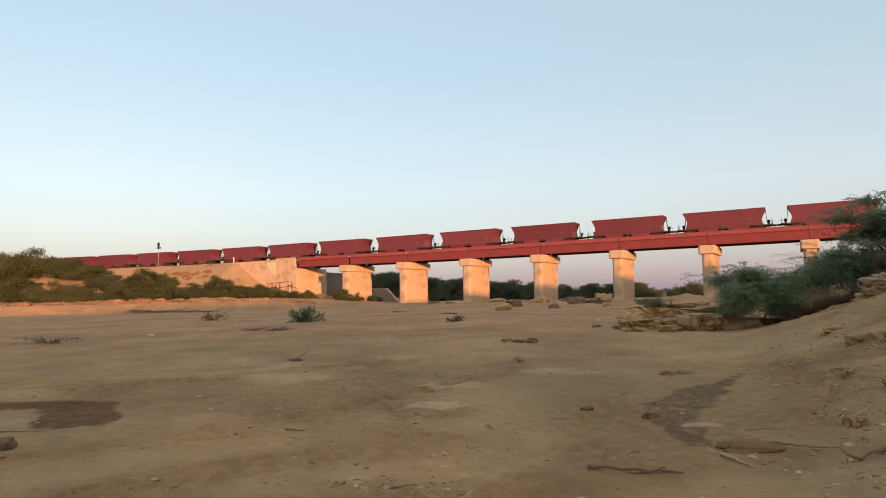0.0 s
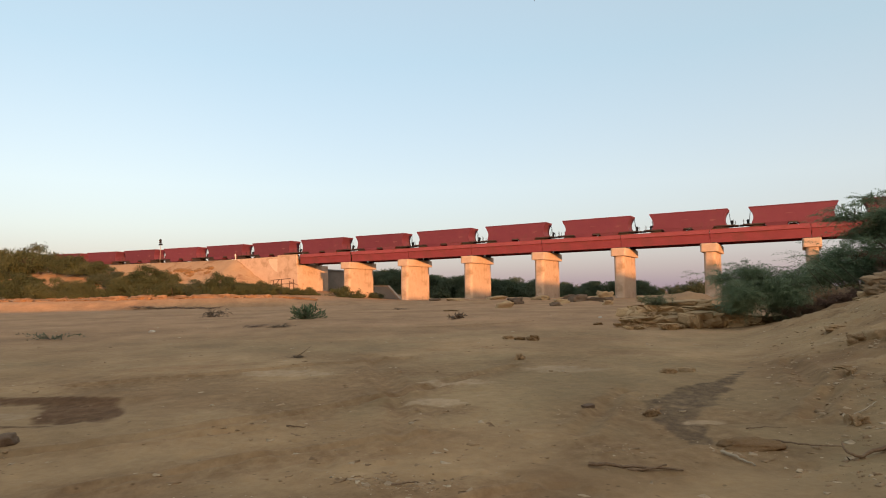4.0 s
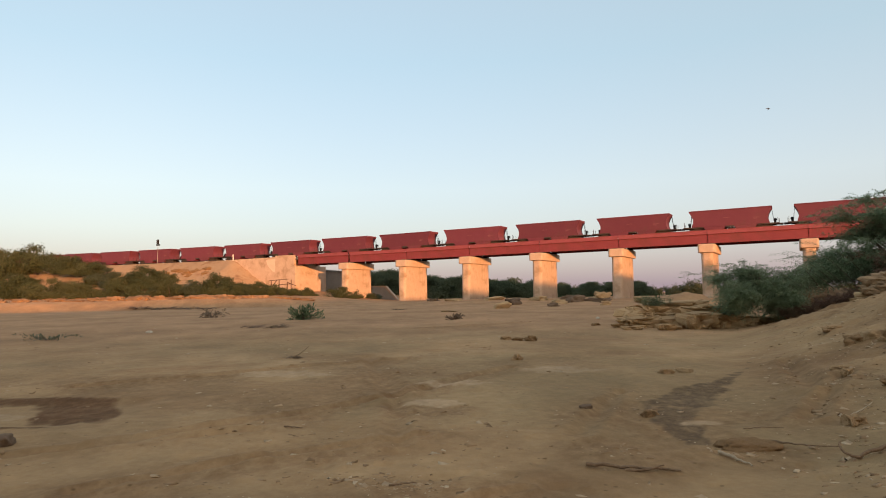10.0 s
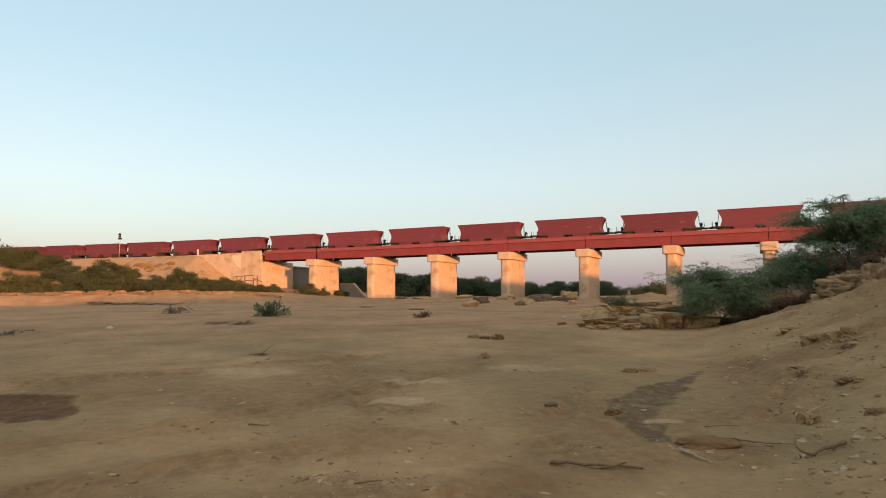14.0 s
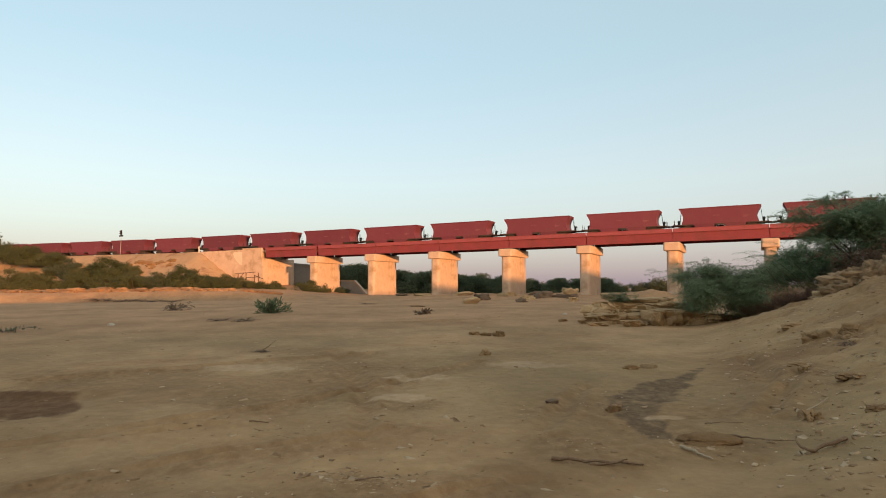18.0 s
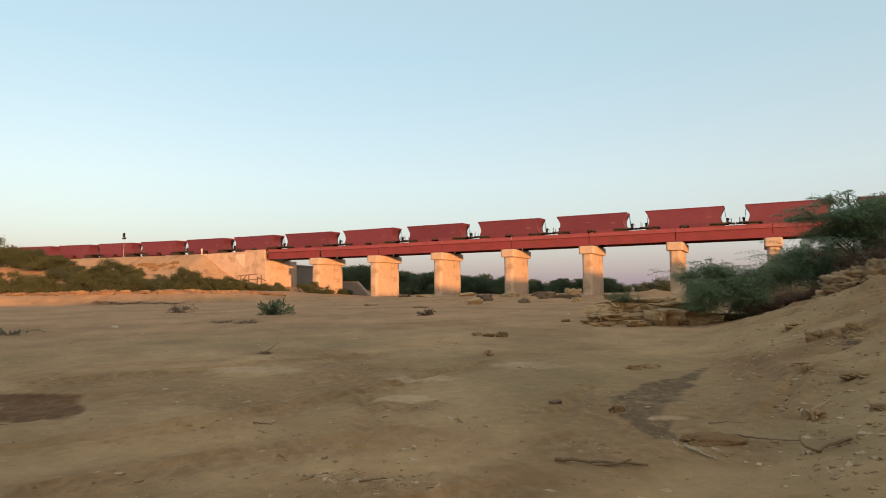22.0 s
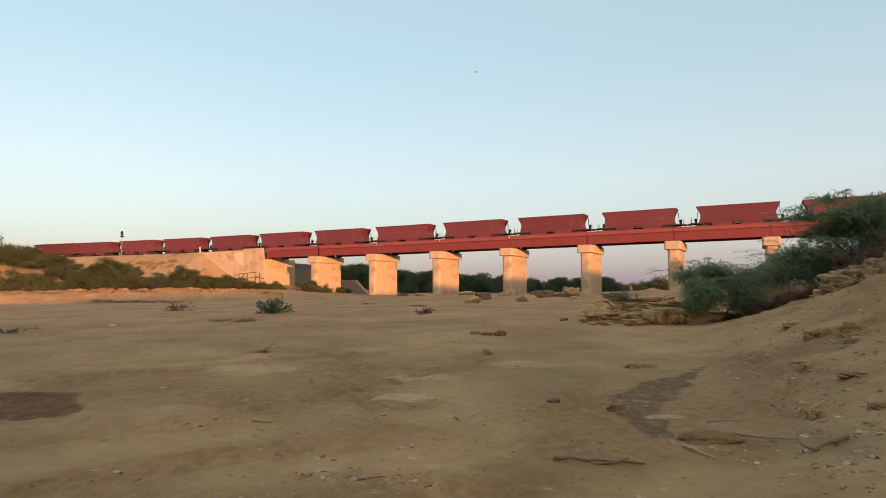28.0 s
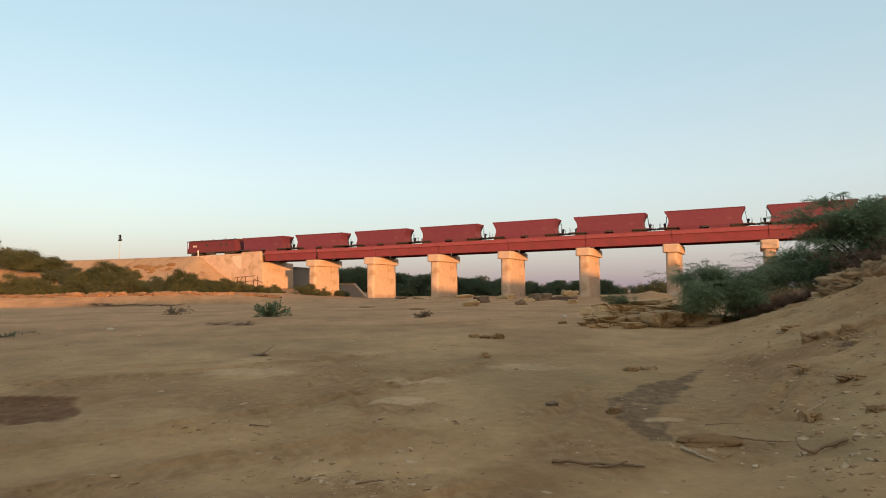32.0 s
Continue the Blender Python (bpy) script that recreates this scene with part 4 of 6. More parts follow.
def feathered(name, label, category, x, y, plates, depth, sprays, leafmat, seed, leaf=0.06, thick=0.05, wands=5, wand=0.95):
    """A mesquite: limbs that rise from one foot to flat layers of feathery drooping sprays. plates: (x, z, half width, half height, share)."""
    rng = np.random.default_rng(seed)
    z0 = gz(x, y)
    b = thing(name, pose(x, y, z0), label, category)
    foot = np.array([x, y, z0])
    p = np.array(plates)
    centres = np.stack([p[:, 0], y + depth * rng.uniform(-0.5, 0.5, len(p)), p[:, 1]], -1) - foot
    radii = np.stack([p[:, 2], np.maximum(p[:, 2], 0.5) * 0.9, p[:, 3]], -1)
    share = p[:, 4] * p[:, 2] * np.sqrt(p[:, 3])
    pick = rng.choice(len(p), sprays, p=share / share.sum())
    per = 16
    d = unit(rng.normal(0, 1, (sprays, 3)))
    base = centres[pick] + d * radii[pick] * (np.abs(rng.normal(0.55, 0.33, sprays)))[:, None]
    way = unit(d * np.array([1, 1, 0.25]) + rng.normal(0, 0.55, (sprays, 3)) * np.array([1, 1, 0.5]) + np.array([-0.15, 0, 0.05]))
    side = unit(np.cross(way, rng.normal(0, 0.35, (sprays, 3)) + np.array([0, 0, 1.0])))
    ln = leaf * rng.uniform(3.0, 6.5, sprays)
    t = (np.arange(per) // 2 + rng.uniform(0.2, 0.8, (sprays, per))) / (per / 2)
    sgn = np.where(np.arange(per) % 2 == 0, 1.0, -1.0)
    c = base[:, None] + way[:, None] * (ln[:, None] * t)[..., None] - np.array([0, 0, 1.0]) * (0.35 * ln[:, None] * t ** 2)[..., None]
    dx = unit(0.5 * way[:, None] + sgn[None, :, None] * side[:, None] + rng.normal(0, 0.25, (sprays, per, 3)))
    up = unit(np.cross(dx, rng.normal(0, 0.6, (sprays, per, 3)) + np.array([0, 0, 1.0])))
    size = leaf * rng.uniform(0.7, 1.25, (sprays, per, 1))
    v = np.stack([c - up * size * 0.16, c + up * size * 0.16, c + dx * size], 2).reshape(-1, 3)
    shoots = []
    for cc, rr in zip(centres, radii):
        for q in range(wands):
            t = np.linspace(0, 1, 7)[:, None]
            a = rng.uniform(0, 2 * math.pi)
            w = np.array([math.cos(a) - 0.35, 0.8 * math.sin(a), 0.0])
            ln = wand * rng.uniform(0.5, 1.0)
            shoots.append(cc + w * rr * 0.6 + w * ln * t + np.array([0, 0, rr[2] * 0.6]) + np.array([0, 0, 1.0]) * ln * (rng.uniform(0.45, 0.95) * t - 0.6 * t * t))
    for q in shoots:
        link_mesh("shoot", limb_mesh([(q, 1.0)], 0.011, 0.005, 3), BARK, b)
    line = np.concatenate([q[1:] for q in shoots])
    n = len(line) * 26
    at = line[np.arange(n) % len(line)] + rng.normal(0, 1, (n, 3)) * np.array([0.07, 0.07, 0.022])
    dx, up = unit(rng.normal(0, 1, (n, 3)) * np.array([1, 1, 0.35])), unit(rng.normal(0, 1, (n, 3)))
    sz = leaf * rng.uniform(0.7, 1.2, (n, 1))
    v = np.concatenate([v, np.stack([at - up * sz * 0.16, at + up * sz * 0.16, at + dx * sz], 1).reshape(-1, 3)])
    for k, (cc, rr) in enumerate(zip(centres, radii)):
        t = np.linspace(0, 1, 9)[:, None]
        line = np.concatenate([cc[:2] * t ** 1.2, cc[2] * (1.35 * t - 0.35 * t ** 2)], 1)
        line[1:-1] += rng.normal(0, 0.035, (7, 3))
        stem = link_mesh("stem", limb_mesh([(line, 1.0)], thick, 0.012), BARK, b)
        twigs = []
        for q in range(7):
            a = line[rng.integers(5, 9)]
            e = cc + unit(rng.normal(0, 1, 3)) * rr * 0.95
            s = np.linspace(0, 1, 5)[:, None]
            twigs.append((a + (e - a) * s + np.array([0, 0, 0.14]) * (s - s * s) * 2, 0.3))
        tagged(link_mesh("branchwork", limb_mesh(twigs, thick, 0.006, 4), BARK, stem), kind="stuff")
    link_mesh("crown", mesh_from("crown", v, np.arange(len(v)).reshape(-1, 3)), leafmat, b)
    return b


def blade_shrub(name, label, m, leafmat, seed, stalks, length, blade, lean=(20, 80)):
    """A spiky shrub: stalks fanned out from one foot with narrow upright leaves along them."""
    rng = np.random.default_rng(seed)
    b = thing(name, m, label, "shrub")
    quads = []
    for k in range(stalks):
        a, e = 2 * math.pi * (k + rng.uniform(0, 0.8)) / stalks, radians(rng.uniform(*lean))
        ln = length * rng.uniform(0.55, 1.0)
        t = np.linspace(0, 1, 6)[:, None]
        w = np.array([math.cos(a) * math.cos(e), math.sin(a) * math.cos(e), math.sin(e)])
        line = w * ln * t + np.array([math.cos(a), math.sin(a), -0.6]) * (0.22 * ln * t * t)
        line[:, 2] = np.maximum(line[:, 2], 0.01)
        link_mesh("stalk", limb_mesh([(line, 1.0)], 0.012, 0.005, 4), BARK, b)
        for q in range(15):
            f = rng.uniform(0.15, 1.0) * 4.99
            p = line[int(f)] + (line[int(f) + 1] - line[int(f)]) * (f % 1)
            d = unit(w + rng.normal(0, 0.55, 3) + np.array([0, 0, 0.25]))
            n = unit(np.cross(d, rng.normal(0, 1, 3)))
            ll = blade * rng.uniform(0.6, 1.2)
            quads += [p, p + d * ll * 0.45 + n * ll * 0.13, p + d * ll, p + d * ll * 0.45 - n * ll * 0.13]
    q = np.array(quads)
    q[:, 2] = np.maximum(q[:, 2], 0.005)
    tagged(link_mesh("foliage", mesh_from("foliage", q, np.arange(len(q)).reshape(-1, 4)), leafmat, b), kind="stuff")
    return b


def bed(x, y, rz=0.0, s=1.0, dz=0.0):
    return pose(x, y, gz(x, y) + dz, 0, 0, rz) @ Matrix.Diagonal((s, s, s, 1))


LOW_PLATES = ((8.56, 1.12, 0.61, 0.48, 1), (9.24, 1.35, 0.75, 0.55, 1.2), (10.05, 1.11, 0.75, 0.55, 1.2), (8.37, 1.7, 0.41, 0.19, 0.6), (9.13, 1.93, 0.55, 0.18, 0.7), (9.8, 1.62, 0.61, 0.34, 1),
              (10.6, 0.98, 0.5, 0.4, 0.6), (11.36, 1.68, 0.55, 0.41, 1), (10.54, 1.68, 0.41, 0.27, 0.7), (9.0, 0.75, 0.7, 0.3, 0.6), (10.4, 0.65, 0.6, 0.25, 0.5))
MID_PLATES = ((12.34, 2.18, 0.57, 0.42, 0.65), (12.92, 2.56, 0.57, 0.28, 0.3), (12.8, 1.88, 0.65, 0.38, 1.0), (13.46, 2.1, 0.49, 0.49, 1), (13.4, 1.62, 0.42, 0.3, 0.5),
              (11.95, 1.72, 0.42, 0.3, 0.6))
TREE_PLATES = ((14.66, 4.6, 0.59, 0.15, 0.5), (14.41, 3.79, 0.98, 0.42, 1.1), (13.31, 3.87, 0.98, 0.18, 0.4), (12.97, 4.15, 0.77, 0.08, 0.18), (15.33, 4.06, 0.84, 0.49, 1.1), (15.97, 4.34, 0.63, 0.31, 0.7),
               (15.09, 3.37, 1.11, 0.42, 1.2), (13.97, 3.27, 0.91, 0.25, 0.7), (16.0, 3.5, 0.63, 0.56, 1.1), (13.54, 2.93, 0.7, 0.14, 0.22), (13.24, 2.2, 0.91, 0.35, 0.45), (14.36, 2.5, 0.85, 0.4, 1.1), (15.5, 2.75, 0.9, 0.4, 1.0),
               (16.78, 3.91, 0.84, 0.63, 1.1), (17.02, 3.07, 0.84, 0.63, 1), (17.87, 3.48, 0.84, 0.7, 1), (14.81, 4.78, 0.28, 0.06, 0.1))
bush_a = feathered("mesquite_bush", "low dark green mesquite bush sprawling at the foot of the bank", "bush", 10.6, 22.6, LOW_PLATES, 1.6, 8200, LEAF_NEAR, 34, thick=0.035)
feathered("mesquite_bush", "arching dark green mesquite bush on the bank", "bush", 13.5, 23.4, MID_PLATES, 1.6, 4800, LEAF_NEAR, 5, thick=0.04)
feathered("mesquite_tree", "spreading dark green mesquite tree over the sandy bank", "tree", 16.2, 24.2, TREE_PLATES, 2.2, 12500, LEAF_NEAR, 17, leaf=0.066, thick=0.08, wands=2, wand=0.4)
bpy.context.view_layer.update()
inv = bush_a.matrix_world.inverted()
tufts = []
for x0, z0, reach, rise, sag, y0, leafy in ((9.3, 1.35, 2.4, 0.9, 0.32, 22.7, 0.9), (12.0, 1.35, 2.5, 2.6, 1.5, 22.4, 0.35), (12.3, 1.45, 2.2, 2.3, 1.2, 22.7, 0.3), (11.7, 1.3, 2.3, 2.1, 1.15, 22.1, 0.3),
                                        (12.6, 1.5, 1.9, 2.0, 0.9, 22.5, 0.35), (11.3, 1.25, 2.2, 1.9, 1.1, 22.9, 0.3), (10.9, 1.2, 1.7, 1.7, 0.95, 22.3, 0.3), (12.9, 1.6, 1.6, 1.8, 0.8, 22.2, 0.35), (11.5, 1.3, 1.2, 2.0, 0.9, 22.6, 0.3)):
    line = [Vector((x0 - reach * t, y0 - 0.3 * reach * t + 0.04 * math.sin(7 * t + x0), z0 + rise * t - sag * t * t)) for t in np.linspace(0, 1, 12)]
    link_mesh("long_shoot", limb_mesh([(np.array([inv @ p for p in line]), 1.0)], 0.012, 0.006), BARK, bush_a)
    for k in range(26 if leafy > 0.5 else 60):
        f = (leafy + (1 - leafy) * (k / 59) if leafy < 0.5 else 1.0) * 10.99
        p = line[int(f)].lerp(line[int(f) + 1], f % 1.0) + (Vector((0.34 * (k / 25 - 0.5), 0.03 * math.sin(9 * k), 0.03 * math.sin(5 * k))) if leafy > 0.5 else Vector((0.02 * math.sin(11 * k), 0.03 * math.sin(9 * k), 0.02 * math.sin(5 * k))))
        b = Vector((0.055 * math.cos(2.4 * k), 0.03, 0.05 * math.sin(2.4 * k + 1)))
        c = Vector((0.012, 0.01, 0.014))
        tufts += [inv @ p, inv @ (p + b * 0.5 + c), inv @ (p + b), inv @ (p + b * 0.5 - c)]
link_mesh("shoot_leaves", mesh_from("shoot_leaves", [tuple(p) for p in tufts], np.arange(len(tufts)).reshape(-1, 4)), LEAF_NEAR, bush_a)
dry = build_bush("dry_brush", "tangle of dry brown thorn brush under the mesquite", "dry brush", bed(14.4, 22.9), LEAF_DRY,
                 near=True, seed=15, stems=18, reach=1.6, height=1.85, leaves=17000, leaf=0.085, twigs=16, thick=0.025)
copy_thing(dry, bed(15.7, 23.0, 70, 1.1))
copy_thing(dry, bed(17.2, 23.4, 20, 1.2))
copy_thing(dry, bed(12.7, 22.2, 140, 0.28))
copy_thing(dry, bed(14.9, 22.4, 250, 0.95))
copy_thing(dry, bed(16.6, 22.7, 330, 1.1))
copy_thing(dry, bed(16.2, 22.0, 310, 0.85))
for x, y, a, k in ((10.0, 21.7, 40, 0.24), (10.6, 21.8, 90, 0.26), (11.2, 21.8, 190, 0.25), (11.8, 21.9, 110, 0.27), (12.4, 21.9, 290, 0.3), (13.0, 22.0, 10, 0.34), (13.6, 21.4, 130, 0.55), (14.3, 21.5, 220, 0.62), (15.0, 21.6, 70, 0.7)):
    copy_thing(dry, bed(x, y, a, k))

def slope(u, v, rz, s, h=1.0, sink=0.25):
    """A pose on the river terrace or the slope of the railway bank."""
    p = on_line(u, v, 0, False).translation
    z = max(gz(p.x, p.y), float(bank_z(np.array([u], float), np.array([v], float))[0] + line_at(u)[1]) if u < -29 else -9)
    return pose(p.x, p.y, z - sink, 0, 0, rz) @ Matrix.Diagonal((s, s, s * h, 1))


rng = random.Random(3)
kinds = [mound("scrub_bush", lab, "bush", Matrix(), mat, "scrub below the railway bank", seed=seed, reach=3.7, height=3.0, clumps=n, leaves=leaves, leaf=0.175, flat=0.42, size=0.34, shoots=24)
         for seed, n, leaves, mat, lab in ((9, 30, 15500, LEAF_FAR, "rounded dark olive thorn bush below the railway bank"), (52, 24, 13500, LEAF_FAR, "dusty green thorn bush with arching shoots below the railway bank"),
                                           (53, 34, 16000, LEAF_FAR, "dense dark green thorn bush in evening sun below the railway bank"), (54, 26, 12500, LEAF_HAZE, "yellowed olive thorn bush below the railway bank"))]
SCRUB = ((-127.6, -7, 1.8, 1.36, 2), (-110.2, -6.5, 2.54, 1.16, 0), (-97.0, -6.8, 2.01, 1.02, 1), (-85.4, -8, 1.12, 1.08, 2), (-115.3, -19, 2.18, 1.03, 1), (-98.2, -19, 2.08, 1.03, 2),
         (-84.5, -19.5, 1.68, 1.08, 0), (-74.5, -20, 1.16, 1.18, 2), (-128.2, -11, 2.36, 0.98, 0), (-150.6, -8, 2.95, 1.03, 1), (-130.4, -18, 2.28, 1.03, 0), (-65.6, -14.0, 1.3, 1.08, 0),
         (-61.5, -13, 1.47, 1.1, 2), (-57.0, -13, 1.3, 1.08, 1), (-62.1, -19.5, 1.0, 1.32, 2), (-53.9, -19.5, 1.24, 1.08, 1), (-46.4, -19, 1.2, 1.13, 0), (-39.4, -18, 0.9, 1.35, 3),
         (-47.1, -14.5, 0.94, 0.9, 3), (-36.0, -16.0, 1.01, 1.53, 2), (-32.8, -15.5, 0.95, 1.43, 0), (-29.0, -15.5, 0.85, 1.22, 1), (-25.5, -15, 0.8, 1.12, 2), (-21.8, -14.5, 0.74, 1.12, 0),
         (-19.0, -13.5, 0.59, 1.17, 1), (-16.8, -12.5, 0.53, 1.12, 2), (-33.6, -19.0, 0.64, 1.43, 1), (-69.6, -16.5, 0.9, 1.2, 1), (-79.9, -13.5, 0.75, 1.0, 2), (-104.5, -13, 1.3, 0.9, 2),
         (-42.2, -16.5, 0.8, 1.35, 1), (-90.6, -7.5, 1.5, 0.95, 1), (-78.2, -10.5, 1.2, 1.0, 3), (-72.3, -13.0, 1.0, 1.1, 3), (-51.9, -15.5, 1.0, 1.1, 3), (-80.9, -16.5, 1.1, 1.0, 1),
         (-30.8, -16.8, 0.85, 1.15, 0), (-37.7, -15.5, 0.95, 1.25, 1), (-27.1, -16.4, 0.7, 1.1, 2), (-23.7, -15.6, 0.65, 1.1, 1))
first = {}
for u, v, s, h, k in SCRUB:
    m = slope(u, v, rng.uniform(0, 360), s, h)
    if k in first:
        copy_thing(kinds[k], m)
    else:
        first[k] = m
for k in first:
    kinds[k].matrix_world = first[k]
HEAPS = []
for k in range(20):
    u, v = -98 + 4.0 * k + rng.uniform(-1.8, 1.8), -21.9 + rng.uniform(-0.9, 0.9)
    p = on_line(u, v, 0, False).translation
    HEAPS.append((p.x, p.y, rng.uniform(1.0, 3.0), rng.uniform(0.6, 1.2), rng.uniform(0.2, 0.55)))
for k in range(26):
    a, d = radians(-40 + 1.0 * k + rng.uniform(-0.4, 0.4)), 92.5 + rng.uniform(-1.6, 2.2)
    HEAPS.append((d * math.sin(a), d * math.cos(a), rng.uniform(0.8, 2.0), rng.uniform(0.5, 0.9), rng.uniform(0.18, 0.5)))
mound("riverside_bush", "straggling green bush in front of the first bridge pier", "bush", slope(-11.0, -9.0, 30, 1.0), LEAF_FAR, "", seed=21, reach=4.0, height=2.5, clumps=26, leaves=12000, leaf=0.17, shoots=26, flat=0.35, size=0.22)

mound("wall_bush", "dark green bush before the ruined wing wall", "bush", pose(-20.8, 131.0, gz(-20.8, 131.0) - 0.2), LEAF_DARK, "", seed=24, reach=1.8, height=1.6, clumps=16, leaves=4000, leaf=0.2)
# thicket beyond the bridge
thicket = mound("thicket_tree", "dense dark green thicket tree beyond the railway bridge", "tree", bed(-20, 166), LEAF_DARK, "far thicket", seed=12, reach=5.6, height=6.0, clumps=34, leaves=8500, leaf=0.40, stems=7, shoots=4, thick=0.12)
for k in range(50):
    x = -66 + k * 2.2 + rng.uniform(-1, 1)
    y = 164 + 6 * (k % 3) + rng.uniform(-3, 3)
    s = rng.uniform(0.88, 1.12) * (0.95 if x < -24 else 1.06 if x < 3 else 0.9 if x < 18 else 0.66)
    copy_thing(thicket, bed(x, y, rng.uniform(0, 360), s, -0.5 * s))
low = mound("far_scrub", "hazy olive scrub far across the river bed", "bush", bed(60, 190), LEAF_HAZE, "far scrub", seed=13, reach=5.2, height=3.8, clumps=22, leaves=2600, leaf=0.5, stems=5, shoots=3, thick=0.1)
for k in range(46):
    x = 12 + (k % 23) * 6.0 + rng.uniform(-2, 2)
    y = 178 + 16 * (k // 23) + rng.uniform(-6, 6) + 0.25 * max(0, x - 40)
    copy_thing(low, bed(x, y, rng.uniform(0, 360), rng.uniform(0.6, 1.0), -0.3))


# ---- river bed: plants and rocks ----
blade_shrub("desert_shrub", "spiky leafy green shrub on the open river bed", bed(-9.95, 37.4), LEAF_GREY, 31, 46, 1.12, 0.27, (6, 72))
blade_shrub("trailing_shrub", "flattened grey-green shrub lying on the river bed", bed(-14.4, 21.4, 40), LEAF_WITHERED, 36, 15, 0.95, 0.13, (3, 24))
blade_shrub("desert_tuft", "small withered brown-green tuft on the river bed", bed(-1.1, 33.4), LEAF_DRY, 37, 14, 0.5, 0.2, (10, 60))
build_bush("ledge_shrub", "compact grey-green shrub growing on the sandstone ledge", "shrub", bed(6.75, 25.55, 0, 1.0, 0.58), LEAF_GREY,
           seed=38, stems=18, reach=0.55, height=0.66, leaves=4200, leaf=0.055, thick=0.012, lo=0.004, twigs=8)
dead = build_bush("dead_shrub", "dead brown shrub with bare twigs on the sand", "dead shrub", bed(-18.3, 44.6), LEAF_DRY, "dead shrubs",
                  seed=33, stems=9, reach=1.0, height=0.42, leaves=1000, leaf=0.12, thick=0.02, lo=0.008, twigs=9)
# the four flattened shrubs near y 76 stand in for a low ridge's shadow
for x, y, s in ((-3.9, 13.9, 0.22), (-9.56, 27.7, 0.5), (-8.3, 27.2, 0.55), (5.9, 9.6, 0.25), (-40.5, 76.5, 1.7), (-38.0, 77, 1.9), (-34.5, 76, 1.8), (-31.5, 75.5, 1.4), (-7.2, 60, 0.8)):
    copy_thing(dead, bed(x, y, x * 50, s) @ Matrix.Diagonal((1, 1, 0.3 if y > 55 else 0.45, 1)))


def rock_mesh(seed, sub=3, rough=0.3, layers=0.0, fine=0.2, square=0.72, undercut=False):
    bm = bmesh.new()
    bmesh.ops.create_icosphere(bm, subdivisions=sub, radius=1.0)
    off = Vector((seed * 3.7, seed * 1.3, -seed * 2.1))
    for v in bm.verts:
        d = 1 + rough * noise.noise(v.co * 1.3 + off) + 0.45 * rough * noise.noise(v.co * 3.1 + off) + fine * rough * (noise.noise(v.co * 7.0 + off) + 0.6 * noise.noise(v.co * 15.0 + off))
        # flattened like broken bedding
        c = Vector([math.copysign(abs(k) ** square, k) for k in v.co]) * d
        if layers:
            c.x *= 1 + layers * (0.5 - abs((c.z * 2.2 + 10) % 1.0 - 0.5))
            c.y *= 1 + layers * (0.5 - abs((c.z * 2.2 + 10) % 1.0 - 0.5))
        if undercut:
            # flat weathered top, undercut foot
            c.z = min(c.z, 0.62 + 0.1 * c.z)
            c.xy = c.xy * (0.70 + 0.30 * step(-0.7, 0.1, c.z) - 0.06 * step(0.02, 0.12, abs(c.z - 0.05 - 0.2 * noise.noise(off))))
        v.co = c
    for p in bm.faces:
        p.smooth = square > 0.6
    me = bpy.data.meshes.new("rock")
    bm.to_mesh(me)
    bm.free()
    return me


ROCKS = [rock_mesh(k, 3, 0.34, 0.35) for k in range(4)]
CRAGS = [rock_mesh(k + 11, 4, 0.8, 0.0, 0.42, 0.58, True) for k in range(5)]
SLABS = [rock_mesh(k + 61, 4, 0.62, 0.0, 0.5, 0.64) for k in range(3)]
for me in SLABS:
    me.materials.append(BANK_ROCK)
SOFT = rock_mesh(41, 4, 0.38, 0.0, 0.35, 0.85)
BROKEN = [rock_mesh(k + 23, 3, 0.75, 0.15, 0.4, 0.66) for k in range(5)]
LUMPS = [rock_mesh(k + 7, 4, 0.8, 0.0, 0.38) for k in range(4)]


def rock(name, k, material, m, label="", category="", group="", parent=None):
    me = CRAGS[k % 5] if parent else BROKEN[k % 5] if name == "boulder" else SOFT if name == "earth_ridge" else (LUMPS if material in (CLOD, BROWN_CLOD, HEAP_EARTH) else ROCKS)[k % 4]
    ob = new(name, me)
    if not me.materials:
        me.materials.append(material)
    ob.material_slots[0].link = "OBJECT"
    ob.material_slots[0].material = material
    if parent:
        ob.parent = parent
    ob.matrix_world = m
    return tagged(ob, label, category, group)


